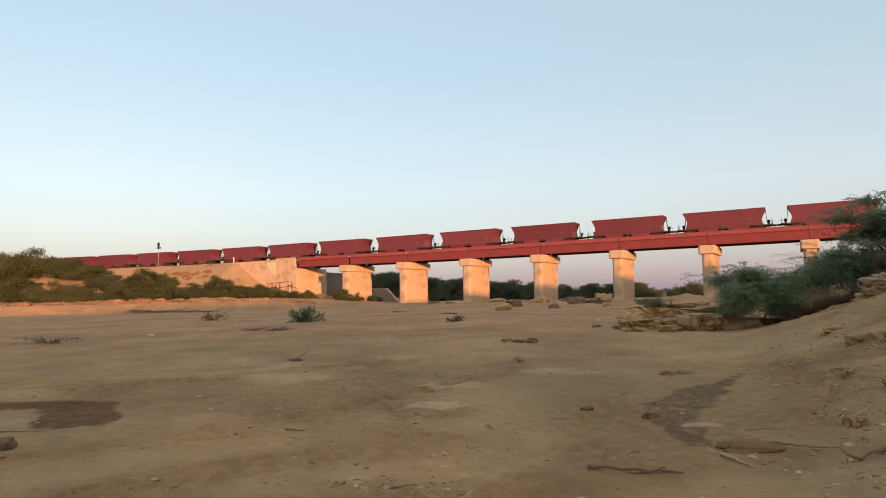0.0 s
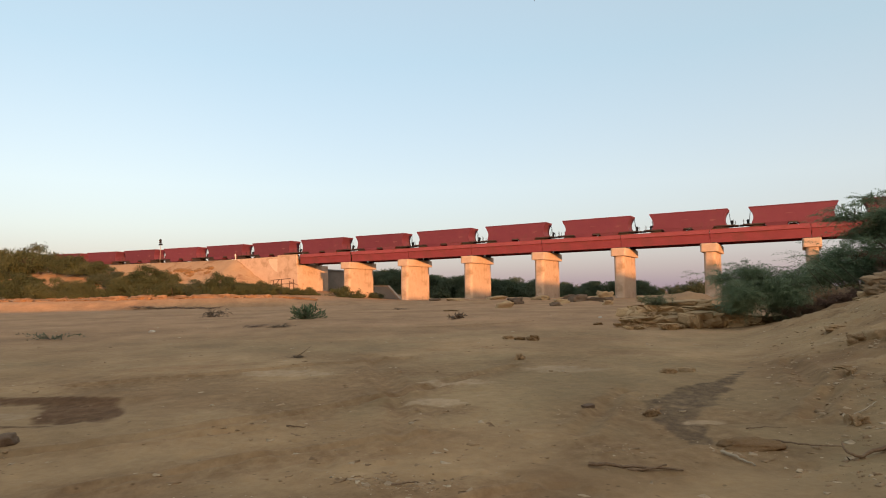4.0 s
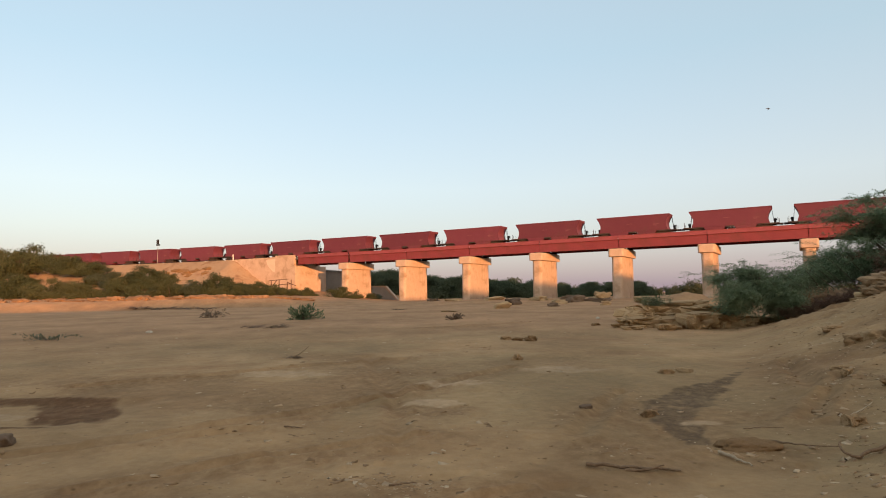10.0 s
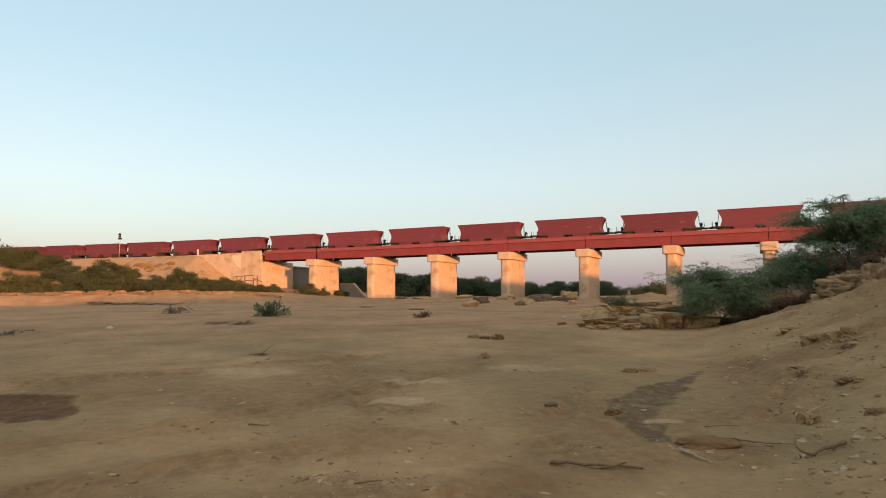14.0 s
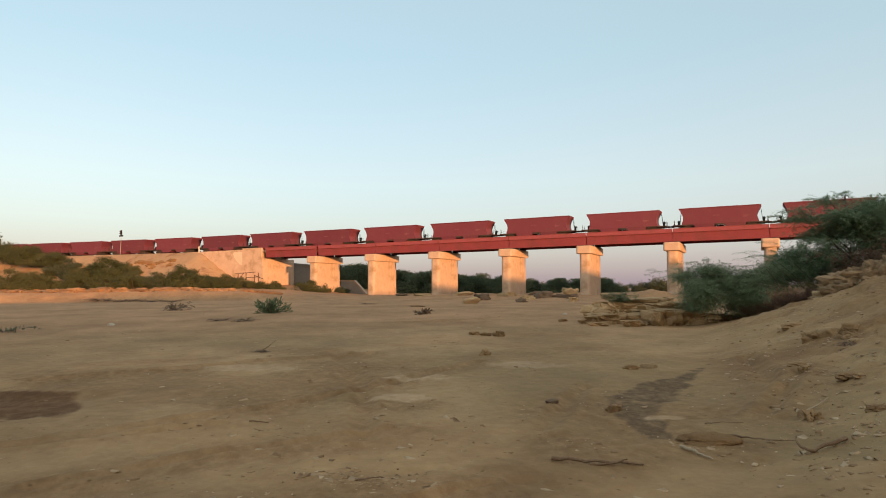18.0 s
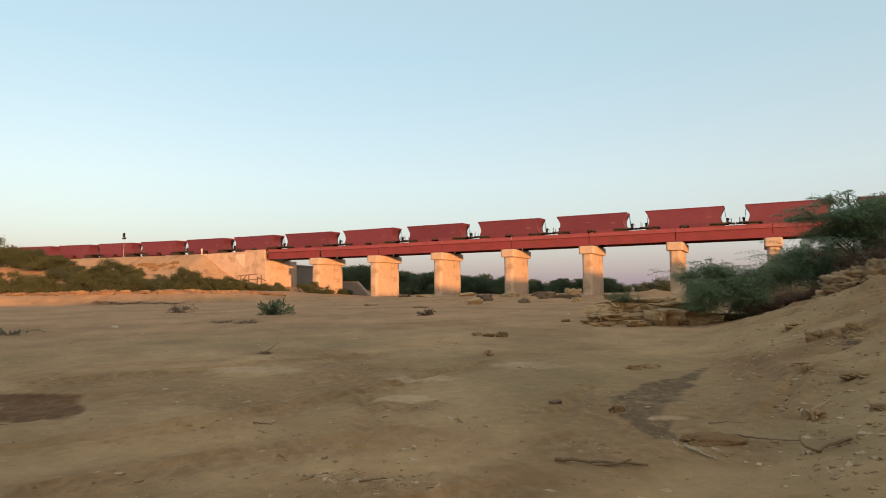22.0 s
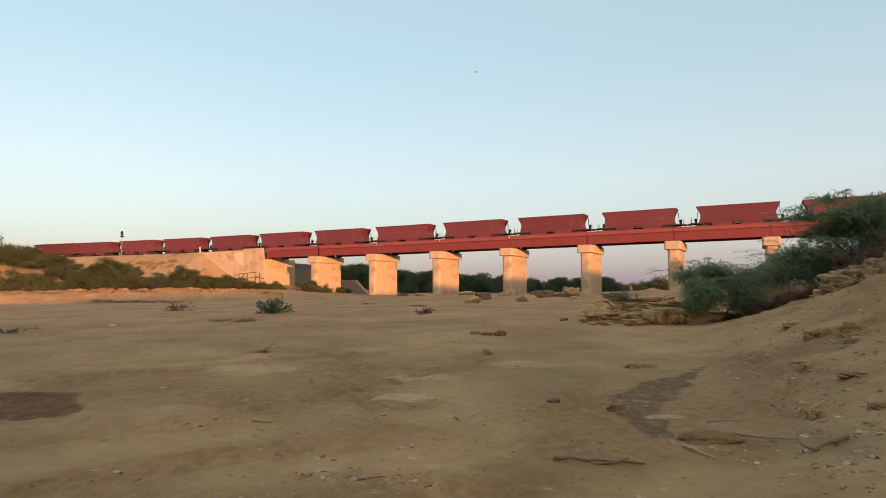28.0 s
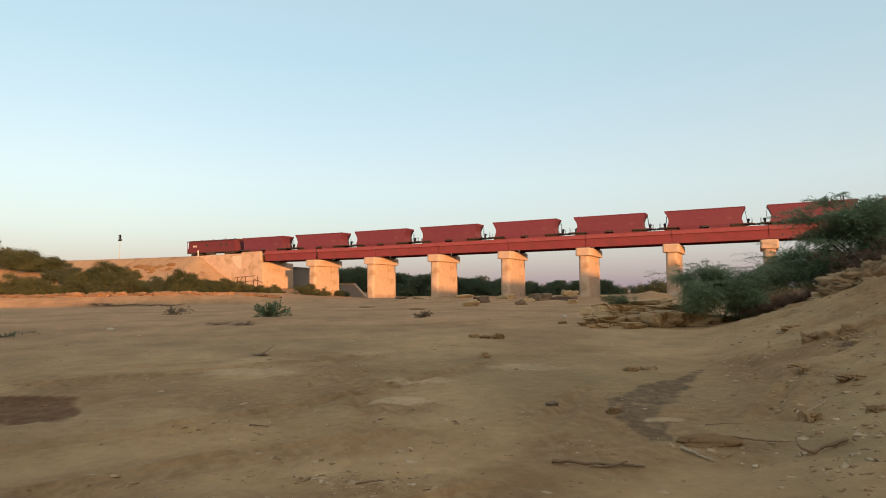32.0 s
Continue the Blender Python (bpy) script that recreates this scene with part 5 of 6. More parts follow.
ledge = thing("sandstone_ledge", bed(7.8, 24.2), "broken buff sandstone ledge at the foot of the bank", "rock ledge")
bpy.context.view_layer.update()
for k, (x, y, sx, sy, h, rz, lean) in enumerate(((7.75, 23.35, 0.52, 0.5, 0.60, 8, 3), (8.85, 23.5, 0.72, 0.5, 0.46, -6, -2), (6.0, 24.4, 0.66, 0.5, 0.42, 4, 4), (6.05, 24.7, 0.75, 0.5, 0.30, 30, 0),
                                                 (6.4, 22.6, 0.30, 0.24, 0.22, 15, 0), (5.35, 22.9, 0.32, 0.2, 0.13, -12, 0), (6.9, 25.6, 1.0, 0.7, 0.78, 10, -3), (7.9, 26.2, 1.1, 0.8, 0.98, -14, 2), (8.9, 25.6, 1.0, 0.7, 0.80, 22, 0),
                                                 (7.05, 24.3, 0.55, 0.4, 0.40, -20, 5), (6.55, 25.0, 0.7, 0.5, 0.55, 35, 0), (9.8, 24.2, 0.55, 0.45, 0.38, 12, 3), (10.6, 23.7, 0.45, 0.32, 0.28, 33, 0), (8.2, 24.3, 0.8, 0.5, 0.66, 0, -4),
                                                 (7.4, 27.4, 1.0, 0.75, 0.6, 8, 0), (7.1, 23.4, 0.22, 0.18, 0.14, 40, 0), (9.5, 23.1, 0.26, 0.2, 0.15, 60, 0), (5.2, 24.2, 0.28, 0.2, 0.16, 0, 0), (6.9, 23.0, 0.16, 0.12, 0.10, 70, 0), (5.75, 23.6, 0.2, 0.15, 0.12, 20, 0))):
    b = rock("sandstone_block", k, ROCK, Matrix(), parent=ledge)
    b.matrix_basis = ledge.matrix_world.inverted() @ pose(x, y, gz(x, y) + 0.4 * h, lean, -lean, rz) @ Matrix.Diagonal((sx, sy, 0.72 * h, 1))

outcrop = thing("sandstone_outcrop", bed(12.2, 18.8), "craggy brown sandstone outcrop on the crest of the sandy bank", "rock outcrop")
bpy.context.view_layer.update()
for k, (x, y, z, sx, sy, sz, rz, lean) in enumerate(((11.85, 19.5, 1.28, 0.58, 0.5, 0.26, 10, 3), (12.02, 19.6, 1.58, 0.56, 0.5, 0.22, -8, 9), (12.62, 19.4, 1.52, 0.5, 0.5, 0.34, 25, -8), (12.9, 19.6, 1.80, 0.42, 0.4, 0.22, 40, 12),
                                                     (11.35, 19.0, 1.22, 0.34, 0.3, 0.16, -20, 4), (12.2, 18.8, 1.42, 0.3, 0.26, 0.13, 60, 8), (13.3, 19.2, 1.9, 0.5, 0.4, 0.28, 15, 0))):
    b = rock("sandstone_block", k, BANK_ROCK, Matrix(), parent=outcrop)
    b.data = SLABS[k % 3]
    b.material_slots[0].link = "OBJECT"
    b.material_slots[0].material = BANK_ROCK
    b.matrix_basis = outcrop.matrix_world.inverted() @ pose(x, y, z, lean, -lean, rz) @ Matrix.Diagonal((sx, sy, sz, 1))
rock("earth_ridge", 0, HEAP_EARTH, pose(13.9, 27.0, 0.1, 0, 0, 12) @ Matrix.Diagonal((1.5, 0.8, 1.25, 1)), "low ridge of brown sandy earth behind the mesquite", "earth ridge")

# heaps of dug earth along the foot of the scrub
for k, (x, y, sx, sy, sz) in enumerate(HEAPS):
    rock("earth_mound", k, HEAP_EARTH, pose(x, y, gz(x, y) - 0.05, 0, 0, -25.6 + 8 * math.sin(2.1 * k)) @ Matrix.Diagonal((sx, sy, sz, 1)), "low heap of orange sandy earth below the scrub", "earth mound", "earth mounds below the scrub")

# crusts of eroded earth on the railway bank
for k, (u, v, sx) in enumerate(((-59.2, -7.2, 1.27), (-56.6, -7.6, 1.02), (-54.5, -8.4, 1.19), (-52.4, -7.4, 1.44), (-50.1, -6.8, 1.10), (-53.2, -9.2, 0.77), (-57.7, -9.2, 0.77), (-49.0, -8.2, 0.68), (-60.9, -8.4, 0.68))):
    p = on_line(u, v, float(bank_z(np.array([u]), np.array([v]))[0]) - 0.05, False).translation
    rock("earth_crust", k, BROWN_CLOD, pose(p.x, p.y, p.z, 30, 0, -25.6 + 9 * math.sin(k)) @ Matrix.Diagonal((sx, 0.5, 0.32, 1)), "crust of dark eroded earth on the railway bank", "earth crust", "earth crusts of the bank")

for k, (x, y, sx, sy, sz, mat, lab) in enumerate(((2.3, 61.5, 0.75, 0.55, 0.48, ROCK, "pale rounded boulder on the river bed"), (4.3, 76, 0.9, 0.6, 0.6, DARK_ROCK, "dark brown boulder near the bridge piers"),
        (7.7, 66.5, 0.55, 0.5, 0.34, DARK_ROCK, "dark brown boulder near the bridge piers"), (12.4, 84, 1.1, 0.8, 0.75, DARK_ROCK, "large dark boulder near the bridge piers"),
        (15.2, 84, 1.3, 0.8, 0.55, DARK_ROCK, "grey-brown broken block near the bridge piers"), (9.9, 78, 0.8, 0.5, 0.4, ROCK, "buff stone near the bridge piers"),
        (17.5, 93, 1.3, 0.9, 0.9, ROCK, "buff boulder near the bridge piers"), (13.6, 70, 0.8, 0.5, 0.4, ROCK, "buff stone near the bridge piers"), (19.5, 60, 0.9, 0.6, 0.4, ROCK, "buff stone on the river bed"),
        (-3.6, 100, 1.0, 0.7, 0.35, ROCK, "low buff rock before the bridge piers"), (2.5, 98, 1.3, 0.8, 0.4, ROCK, "low buff rock before the bridge piers"), (20, 80, 1.1, 0.8, 0.6, ROCK, "buff boulder near the bridge piers"),
        (-7, 106, 1.2, 0.8, 0.3, DARK_ROCK, "low dark rock before the bridge piers"), (8.9, 96, 1.5, 0.7, 0.5, ROCK, "buff boulder near the bridge piers"), (14, 96, 1.3, 0.8, 0.6, DARK_ROCK, "dark boulder near the bridge piers"))):
    rock("boulder", k + 1, mat, bed(x, y, 37 * k, 1, sz * 0.12) @ Matrix.Diagonal((sx, sy, 0.85 * sz, 1)), lab, "boulder", "boulders of the river bed")
for k, (x, y, sx, sy, sz, mat, lab) in enumerate(((-12.95, 25.4, 0.12, 0.10, 0.06, PALE_ROCK, "pale buff stone on the river bed"), (1.22, 7.6, 0.085, 0.05, 0.024, DARK_ROCK, "flat dark stone on the sand"), (-4.3, 5.8, 0.12, 0.09, 0.07, DARK_ROCK, "dark stone half sunk in the sand"),
        (1.86, 7.25, 0.06, 0.04, 0.03, CLOD, "brown clod at the edge of the damp patch"), (1.78, 7.1, 0.07, 0.05, 0.035, BROWN_CLOD, "brown clod at the edge of the damp patch"), (4.65, 8.55, 0.08, 0.06, 0.05, CLOD, "crusted lump of earth on the sandy bank"),
        (3.35, 10.9, 0.13, 0.09, 0.05, ROCK, "buff stone on the sand"), (3.0, 10.7, 0.10, 0.07, 0.05, CLOD, "brown clod on the sand"), (0.78, 13.2, 0.13, 0.08, 0.06, CLOD, "brown clod on the sand"), (1.46, 18.2, 0.15, 0.11, 0.10, BROWN_CLOD, "crumbling brown clod on the sand"), (1.14, 18.4, 0.13, 0.09, 0.05, BROWN_CLOD, "crumbling brown clod on the sand"), (4.63, 26.1, 0.17, 0.12, 0.07, BROWN_CLOD, "brown clod on the sand"), (6.0, 33.0, 0.10, 0.08, 0.07, PALE_ROCK, "small pale stone on the river bed"), (-2.2, 51.0, 0.6, 0.2, 0.06, BROWN_CLOD, "flat dark crust of earth on the river bed"), (0.82, 18.8, 0.14, 0.10, 0.06, CLOD, "brown clod on the sand"),
        (3.35, 6.1, 0.10, 0.07, 0.06, CLOD, "brown clod on the sand"))):
    rock("stone", k + 2, mat, bed(x, y, 53 * k, 1, sz * 0.35) @ Matrix.Diagonal((sx, sy, sz, 1)), lab, "stone", "stones on the sand")


for k, (x, y, sx, sy, sz, a) in enumerate(((3.8, 5.8, 0.12, 0.09, 0.06, 0), (4.4, 7.2, 0.2, 0.1, 0.05, 25), (4.9, 9.0, 0.26, 0.13, 0.05, 15), (7.2, 13.6, 0.35, 0.2, 0.09, 35))):
    rock("earth_ridge", k, BROWN_CLOD if k == 0 else CLOD, bed(x, y, a, 1, -0.3 * sz) @ Matrix.Diagonal((sx, sy, 0.8 * sz, 1)), "soft crumbling ridge of brown earth on the sandy bank", "earth ridge", "earth ridges of the bank")
rock("earth_ridge", 3, BROWN_CLOD, bed(2.22, 5.66, -4, 1, -0.02) @ Matrix.Diagonal((0.27, 0.15, 0.085, 1)), "long low crusted ridge of brown earth", "earth ridge")
for k, (x, y, sx, sy, sz) in enumerate(((12.2, 20.6, 0.9, 0.6, 0.35), (12.9, 20.2, 0.7, 0.5, 0.4), (13.5, 19.6, 0.8, 0.6, 0.35), (11.6, 20.4, 0.5, 0.4, 0.2), (13.0, 18.9, 0.5, 0.35, 0.22), (11.9, 18.2, 0.4, 0.3, 0.16),
                                        (10.7, 18.8, 0.35, 0.3, 0.14), (11.4, 16.4, 0.4, 0.3, 0.2), (12.4, 17.2, 0.45, 0.35, 0.22), 
                                        (14.2, 20.2, 0.8, 0.6, 0.4), (13.9, 18.4, 0.6, 0.45, 0.25), 
                                        (6.35, 11.4, 0.22, 0.3, 0.22), (6.55, 11.2, 0.3, 0.25, 0.26), (6.45, 10.6, 0.25, 0.2, 0.18), (6.8, 11.0, 0.34, 0.26, 0.2), (6.3, 10.1, 0.2, 0.16, 0.14), (5.2, 7.6, 0.14, 0.1, 0.07), (4.4, 7.0, 0.12, 0.08, 0.05))):
    rock("earth_lump", k, CLOD if k % 3 else ROCK, bed(x, y, 61 * k, 1, -0.2 * sz) @ Matrix.Diagonal((0.62 * sx, 0.62 * sy, 0.5 * sz, 1)), "crumbling lump of sandy earth on the bank", "earth lump", "earth lumps of the bank")


def branch(name, label, material, pts, r, group="driftwood"):
    """A bent stick lying on the sand."""
    path = np.array([(x, y, gz(x, y) + z) for x, y, z in pts])
    t = np.linspace(0, len(path) - 1, 12)
    path = np.stack([np.interp(t, np.arange(len(path)), path[:, k]) for k in range(3)], -1)
    path[1:-1] += np.random.default_rng(int(abs(pts[0][0] * 100))).normal(0, r * 0.22, (10, 3))
    d = np.gradient(path, axis=0)
    verts, faces = [], []
    for i, p in enumerate(path):
        q = Vector(d[i]).to_track_quat("Z", "Y").to_matrix()
        rr = 0.75 * r * (1.0 - 0.6 * i / 11)
        for a in range(6):
            verts.append(Vector(p) + q @ Vector((rr * math.cos(1.0472 * a), rr * math.sin(1.0472 * a), 0)))
    for i in range(11):
        for a in range(6):
            c = (a + 1) % 6
            faces.append((6 * i + a, 6 * i + c, 6 * i + 6 + c, 6 * i + 6 + a))
    return tagged(link_mesh(name, mesh_from(name, verts, faces), material, smooth=True), label, "stick", group)


branch("driftwood_stick", "long dry brown stick lying on the sand", DRY_WOOD, ((0.80, 5.06, 0.015), (1.02, 5.0, 0.025), (1.25, 4.93, 0.025), (1.44, 4.86, 0.01)), 0.021)
branch("driftwood_stick", "short dark stick lying on the sand", DRY_WOOD, ((1.06, 4.93, 0.0), (1.2, 4.9, 0.015), (1.34, 4.93, 0.03)), 0.016)
branch("driftwood_stick", "thick bent root lying on the sandy bank", DRY_WOOD, ((3.12, 5.2, 0.02), (2.9, 5.08, 0.03), (2.74, 5.02, 0.02), (2.68, 5.06, 0.07), (2.73, 5.2, 0.11)), 0.022)
branch("driftwood_stick", "pale bleached stick beside a crusted ridge", PALE_WOOD, ((1.92, 5.45, 0.02), (1.97, 5.25, 0.02), (2.02, 5.06, 0.01)), 0.020)
branch("driftwood_stick", "thin dark stick along a crusted ridge", DRY_WOOD, ((2.45, 5.75, 0.03), (2.62, 5.5, 0.04), (2.85, 5.4, 0.02)), 0.012)
branch("driftwood_stick", "thin dry twig lying on the sand", DRY_WOOD, ((-1.94, 6.55, 0.01), (-1.84, 6.5, 0.015), (-1.74, 6.52, 0.01)), 0.012)
branch("driftwood_stick", "thin dry twig lying on the sand", DRY_WOOD, ((2.45, 6.3, 0.01), (2.62, 6.28, 0.02), (2.8, 6.26, 0.01)), 0.008)
branch("driftwood_stick", "curved dry twig standing from the sand", DRY_WOOD, ((-3.95, 13.9, 0.0), (-3.75, 13.9, 0.12), (-3.6, 13.95, 0.25)), 0.014)
branch("driftwood_stick", "pale twig lying on the sandy bank", PALE_WOOD, ((3.45, 6.35, 0.02), (3.65, 6.45, 0.03), (3.8, 6.6, 0.02)), 0.012)
branch("driftwood_stick", "thin dark stick half buried in the sand", DRY_WOOD, ((-0.62, 4.55, 0.01), (-0.5, 4.6, 0.02), (-0.35, 4.62, 0.0)), 0.010)


def chips():
    """Flakes of mud crust, gravel and leaf litter strewn over the near sand."""
    g = np.random.default_rng(8)
    n = 15000
    r = 3.4 * (12.0 ** g.uniform(0, 1, n))
    a = g.uniform(radians(-42), radians(44), n)
    x, y = r * np.sin(a), r * np.cos(a)
    dense = 0.05 + 0.55 * step(0.25, 2.2, x - 0.33 * y) + 0.8 * np.exp(-((x + 0.55) / 0.35) ** 2 - ((y - 4.55) / 0.28) ** 2) + 0.25 * step(0.2, 0.5, bumps(x, y, 1.4, 51.0, 2))
    keep = g.uniform(0, 1, n) < dense
    x, y = x[keep], y[keep]
    for cx, cy, sx, sy, m in ((-0.52, 4.5, 0.16, 0.10, 70), (-0.75, 4.75, 0.25, 0.08, 40), (3.3, 5.3, 0.35, 0.25, 70), (2.7, 4.6, 0.3, 0.15, 50), (1.15, 5.6, 0.12, 0.12, 30), (3.9, 7.4, 0.5, 0.5, 60), (6.3, 10.8, 0.7, 0.6, 60), (2.1, 5.5, 0.12, 0.2, 30), (1.75, 7.4, 0.15, 0.15, 30)):
        x, y = np.concatenate([x, g.normal(cx, sx, m)]), np.concatenate([y, g.normal(cy, sy, m)])
    # clods that have rolled down the sandy bank
    m = 420
    by = g.uniform(4.2, 19.0, m)
    bx = 0.4 + 0.341 * by + g.uniform(0.4, 5.5, m) ** 1.0
    by, bx = by[bx < 0.72 * by + 0.6], bx[bx < 0.72 * by + 0.6]
    x, y = np.concatenate([x, bx]), np.concatenate([y, by])
    r = np.hypot(x, y)
    n = len(x)
    size = 0.007 + 0.042 * g.uniform(0, 1, n) ** 4.5 + 0.0009 * r
    size[-len(bx):] = 0.016 + 0.055 * g.uniform(0, 1, len(bx)) ** 3
    c = np.array([[-1, -0.7, 0], [0.9, -0.8, 0], [1.1, 0.6, 0], [-0.8, 0.9, 0], [-0.7, -0.4, 0.5], [0.7, -0.5, 0.7], [0.6, 0.4, 0.4], [-0.5, 0.6, 0.8]], float)
    f = np.array([[0, 3, 2, 1], [4, 5, 6, 7], [0, 1, 5, 4], [1, 2, 6, 5], [2, 3, 7, 6], [3, 0, 4, 7]])
    t = g.uniform(0, 2 * math.pi, n)
    k = c[None] * (size[:, None, None] * g.uniform(0.25, 1.5, (n, 8, 3))) * np.array([1.25, 0.8, 0.55])
    vx = k[..., 0] * np.cos(t)[:, None] - k[..., 1] * np.sin(t)[:, None] + x[:, None]
    vy = k[..., 0] * np.sin(t)[:, None] + k[..., 1] * np.cos(t)[:, None] + y[:, None]
    vz = k[..., 2] + ground_z(x, y)[:, None] - 0.15 * size[:, None]
    v = np.stack([vx, vy, vz], -1).reshape(-1, 3)
    fs = (f[None] + 8 * np.arange(n)[:, None, None]).reshape(-1, 4)
    m = bpy.data.materials.new("litter")
    m.use_nodes = True
    nt = m.node_tree
    geo, ramp = nt.nodes.new("ShaderNodeNewGeometry"), nt.nodes.new("ShaderNodeValToRGB")
    ramp.color_ramp.elements[0].color, ramp.color_ramp.elements[1].color = (0.24, 0.15, 0.082, 1), (0.50, 0.37, 0.235, 1)
    ramp.color_ramp.elements.new(0.5).color = (0.34, 0.22, 0.12, 1)
    nt.links.new(geo.outputs["Random Per Island"], ramp.inputs[0])
    nt.links.new(ramp.outputs[0], nt.nodes["Principled BSDF"].inputs["Base Color"])
    nt.nodes["Principled BSDF"].inputs["Roughness"].default_value = 0.95
    nt.nodes["Principled BSDF"].inputs["Specular IOR Level"].default_value = 0.08
    tagged(link_mesh("litter", mesh_from("litter", v, fs), m), "mud flakes, gravel and leaf litter strewn on the sand", "litter", kind="stuff")


chips()


# ---- beside the line ----
def build_signal(u, v):
    m = slope(u, v, -25.6, 1.0, 1.0, 0.1)
    s = thing("railway_signal", m, "slender railway signal post with a black lamp head", "signal")
    part("post", rod((0, 0, 0), (0.16, 0, 4.3), 0.06, 0.05, 10), GREY_PAINT, s, "greyish painted steel post")
    h = part("lamp_head", box(-0.02, 0.40, -0.2, 0.14, 4.70, 5.75, 0.07), BLACK_PAINT, s, "black lamp head")
    part("cross_arm", box(-0.42, 0.78, -0.10, 0.10, 4.28, 4.66, 0.05), BLACK_PAINT, s)
    for z in (5.0, 5.45):
        part("lamp_hood", rod((0.19, -0.2, z), (0.19, -0.42, z - 0.02), 0.13, 0.13, 12), DARK_STEEL, h)
    part("foot_block", box(-0.25, 0.25, -0.25, 0.25, -0.2, 0.12, 0.03), CONCRETE, s)
    return s


build_signal(-69.9, -3.4)
mp = thing("marker_post", slope(-45.2, -3.9, -25.6, 1.0, 1.0, 0.15), "short white-painted lineside marker post", "marker post")
part("post", box(-0.12, 0.12, -0.07, 0.07, 0, 1.45, 0.02), WHITE_PAINT, mp)
part("plate", box(-0.2, 0.2, -0.095, -0.072, 0.95, 1.4, 0.005), WHITE_PAINT, mp)

fence = thing("pipe_fence", slope(-24.7, -9.5, -22, 1.0, 1.0, 0.0), "broken rusty pipe fence below the abutment", "fence")
for x, hgt in ((-3.3, 2.3), (-1.4, 2.5), (0.6, 2.0), (1.5, 2.4)):
    part("fence_post", rod((x, 0, 0), (x, 0, hgt), 0.085), RAIL_BROWN, fence)
for a, b in (((-3.9, 0, 2.3), (0.8, 0, 2.55)), ((-1.4, 0, 1.5), (1.7, 0, 1.6)), ((-3.3, 0, 1.0), (-1.9, 0, 2.4)), ((0.6, 0, 1.9), (2.6, 0.1, 1.2))):
    part("fence_rail", rod(a, b, 0.07), RAIL_BROWN, fence)

wall = thing("old_abutment", pose(-31, 143, 0, 0, 0, -20), "grey masonry abutment of an older crossing behind the bridge", "abutment")
part("masonry_face", slab([(-5, -1), (4.2, -1), (3.6, 6.4), (-5, 7.2)], 0, 3), SHADE_STONE, wall)
part("coping", slab([(-5.1, 7.22), (3.7, 6.42), (3.7, 6.7), (-5.1, 7.5)], -0.2, 3.2), SHADE_STONE, wall)
stub = thing("ruined_wing_wall", pose(-18.6, 134, 0, 0, 0, -12), "grey ruined wing wall sloping into the river bed", "wall")
part("wall_face", slab([(-3.2, -1), (2.5, -1), (2.2, 0.4), (-0.2, 3.05), (-3.0, 3.1)], 0, 0.9), SHADE_STONE, stub)
part("coping", slab([(-3.1, 3.11), (-0.15, 3.06), (2.3, 0.35), (2.6, 0.5), (-0.05, 3.34), (-3.1, 3.38)], -0.15, 1.05), CONCRETE, stub)


# ---- birds ----
def build_bird(name, label):
    b = thing(name, Matrix(), label, "bird", "birds")
    bm = bmesh.new()
    bmesh.ops.create_uvsphere(bm, u_segments=10, v_segments=6, radius=0.5, matrix=Matrix.Diagonal((0.30, 0.10, 0.09, 1)))
    part("bird_body", bm, BIRD, b)
    part("tail", slab([(-0.13, -0.02), (-0.26, -0.06), (-0.26, 0.06), (-0.13, 0.02)], -0.01, 0.015, "z"), BIRD, b)
    wings = []
    for side in (-1, 1):
        out = [(0.08, 0.03 * side), (0.09, 0.18 * side), (0.0, 0.36 * side), (-0.05, 0.2 * side), (-0.09, 0.03 * side)]
        wings.append((part("wing", slab(out, -0.008, 0.012, "z"), BIRD, b), side))
    return b, wings


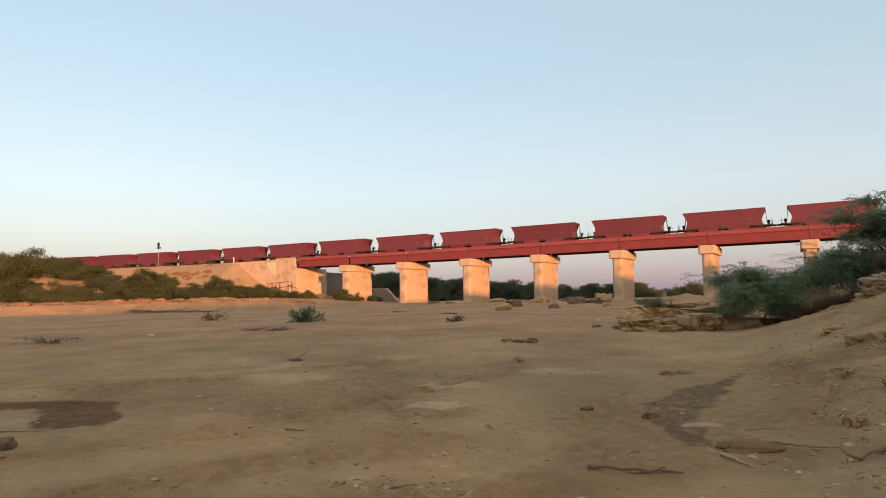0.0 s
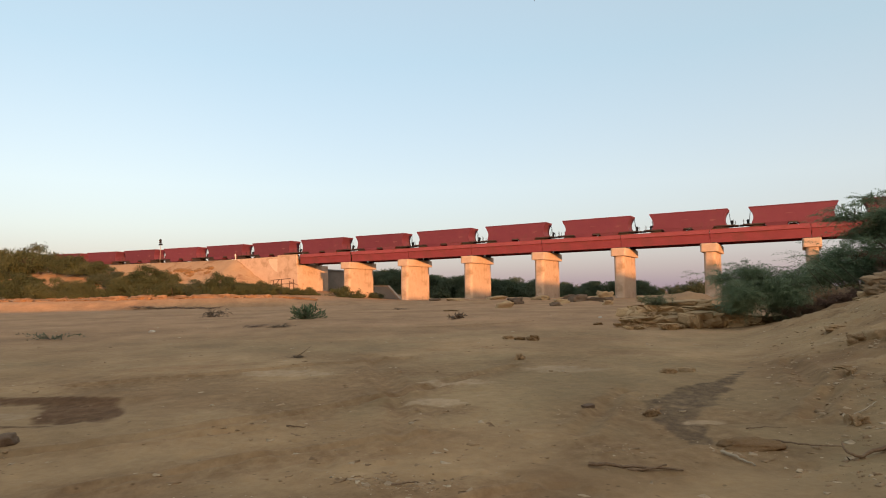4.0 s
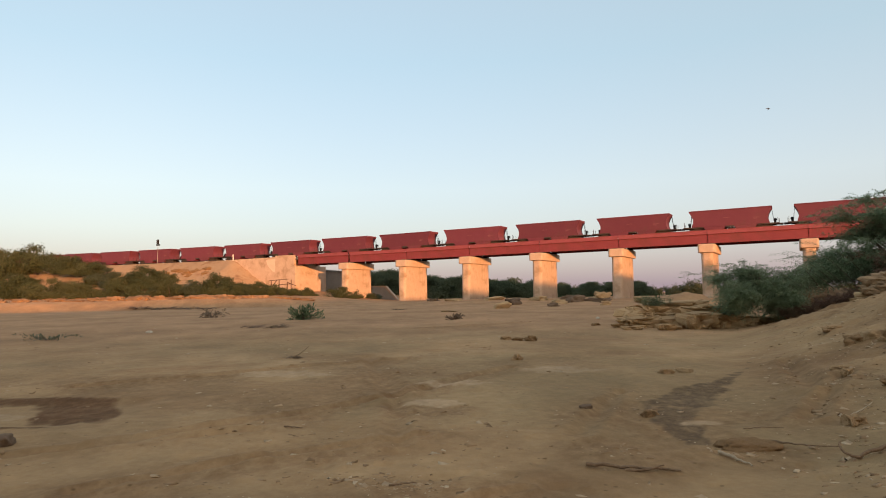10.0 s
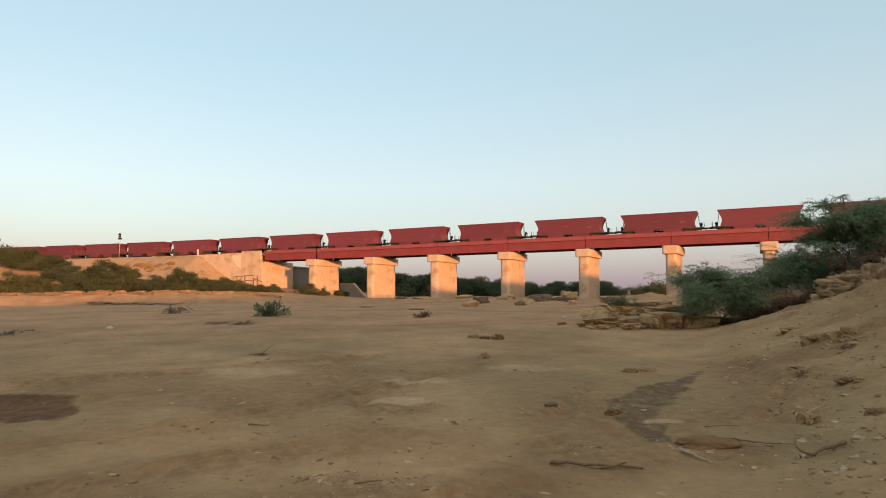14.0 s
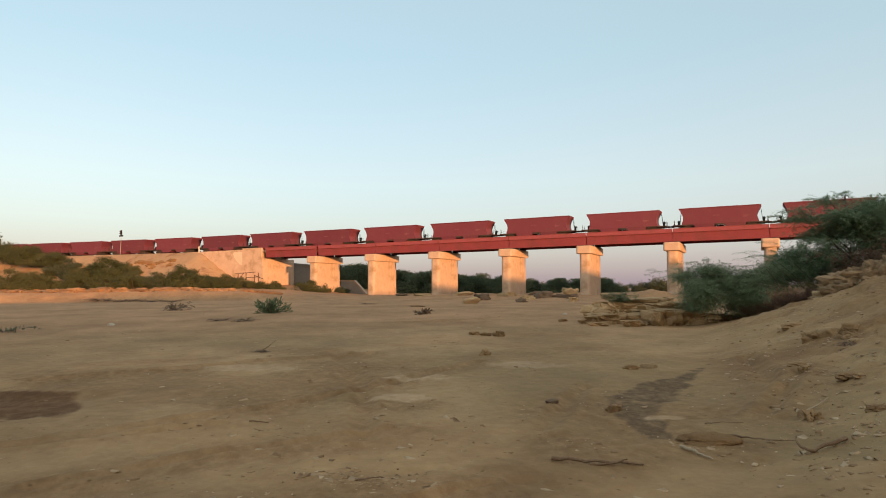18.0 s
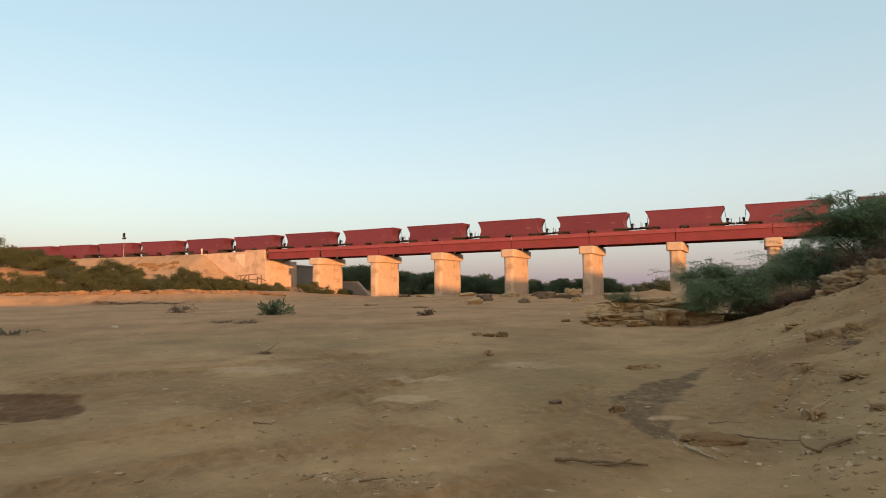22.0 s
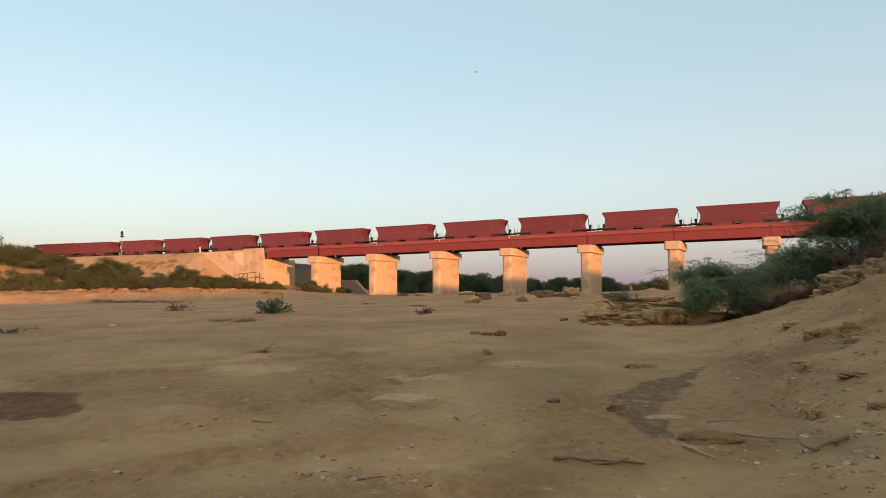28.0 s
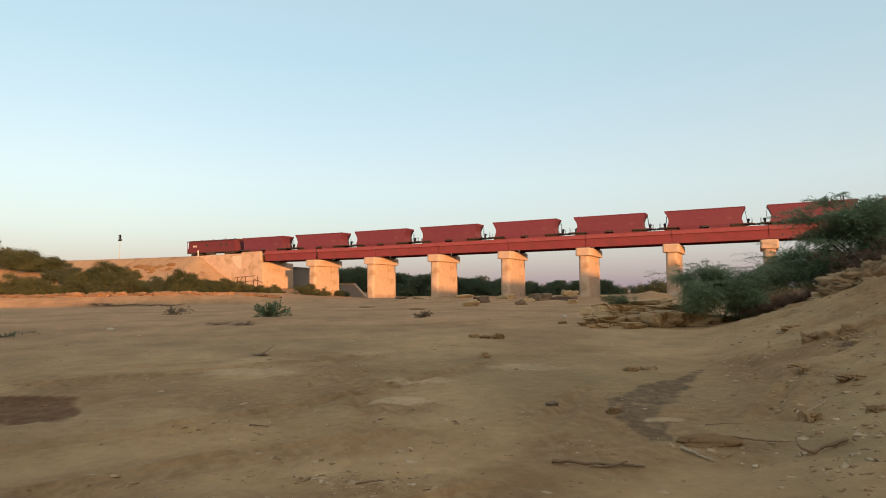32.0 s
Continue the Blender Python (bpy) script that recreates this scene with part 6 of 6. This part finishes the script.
flights = []
b1, w1 = build_bird("bird", "small dark bird wheeling in the evening sky")
b2, w2 = build_bird("bird", "small dark bird climbing in the evening sky")
flights.append((b1, w1, [(0, -11.43, 60.17, 44.58), (3, 1.29, 64.01, 34.24), (5.5, 12.80, 64.06, 26.44), (6, 15.27, 63.95, 25.33), (6.5, 20.46, 63.02, 23.88), (7, 25.98, 61.41, 22.61), (7.5, 29.95, 61.04, 21.73), (8, 31.04, 62.89, 21.57), (8.5, 30.39, 65.71, 20.88), (9, 29.29, 68.57, 20.53), (9.5, 29.74, 70.53, 20.84), (10, 31.70, 70.81, 20.82), (10.5, 35.15, 69.30, 20.32), (11, 39.76, 67.09, 19.14), (12, 49.25, 63.45, 17.82), (16, 69.27, 55.81, 14.99), (32, 166.08, 67.93, 15.54)], 0.25))
flights.append((b2, w2, [(0, -135.68, 82.43, 21.19), (20, -68.22, 133.59, 1.05), (25, -16.76, 128.82, 6.22), (27, 0.04, 97.47, 23.66), (27.5, 2.13, 91.17, 27.92), (28, 4.11, 85.18, 30.08), (28.5, 5.94, 79.21, 31.55), (29, 9.83, 74.76, 33.51), (29.5, 14.21, 71.08, 35.15), (32, 35.85, 55.58, 36.67)], 0.25))


# ---- what moves ----
def motions():
    """The train runs along the line at a nearly steady pace."""
    marks = [(0, 5.12), (6, 82.12), (9, 120.53), (13, 172.11), (17, 223.4), (19, 248.5), (21, 274.2), (23, 300.2), (28, 365.62), (32, 417.93)]
    travel = [(t, float(np.interp(t, [a for a, _ in marks], [b for _, b in marks]))) for t in range(33)]
    for ob, k in train:
        walk(ob, [(t, on_line(s + 5.65 + k * PITCH, 0, RAIL)) for t, s in travel])
    walk(van, [(t, on_line(s + 5.65 - 32 * PITCH - 14.55, 0, RAIL)) for t, s in travel])
    for ob, wings, path, beat in flights:
        rows = []
        for k, (t, x, y, z) in enumerate(path):
            a, b = path[max(k - 1, 0)], path[min(k + 1, len(path) - 1)]
            rows.append((t, pose(x, y, z, 0, 0, math.degrees(math.atan2(b[2] - a[2], b[1] - a[1])))))
        walk(ob, rows)
        times = [0.25 * k for k in range(129)]
        for wing, side in wings:
            walk(wing, [(t, pose(0, 0, 0, side * (30 if k % 2 else -18), 0, 0)) for k, t in enumerate(times)])


motions()
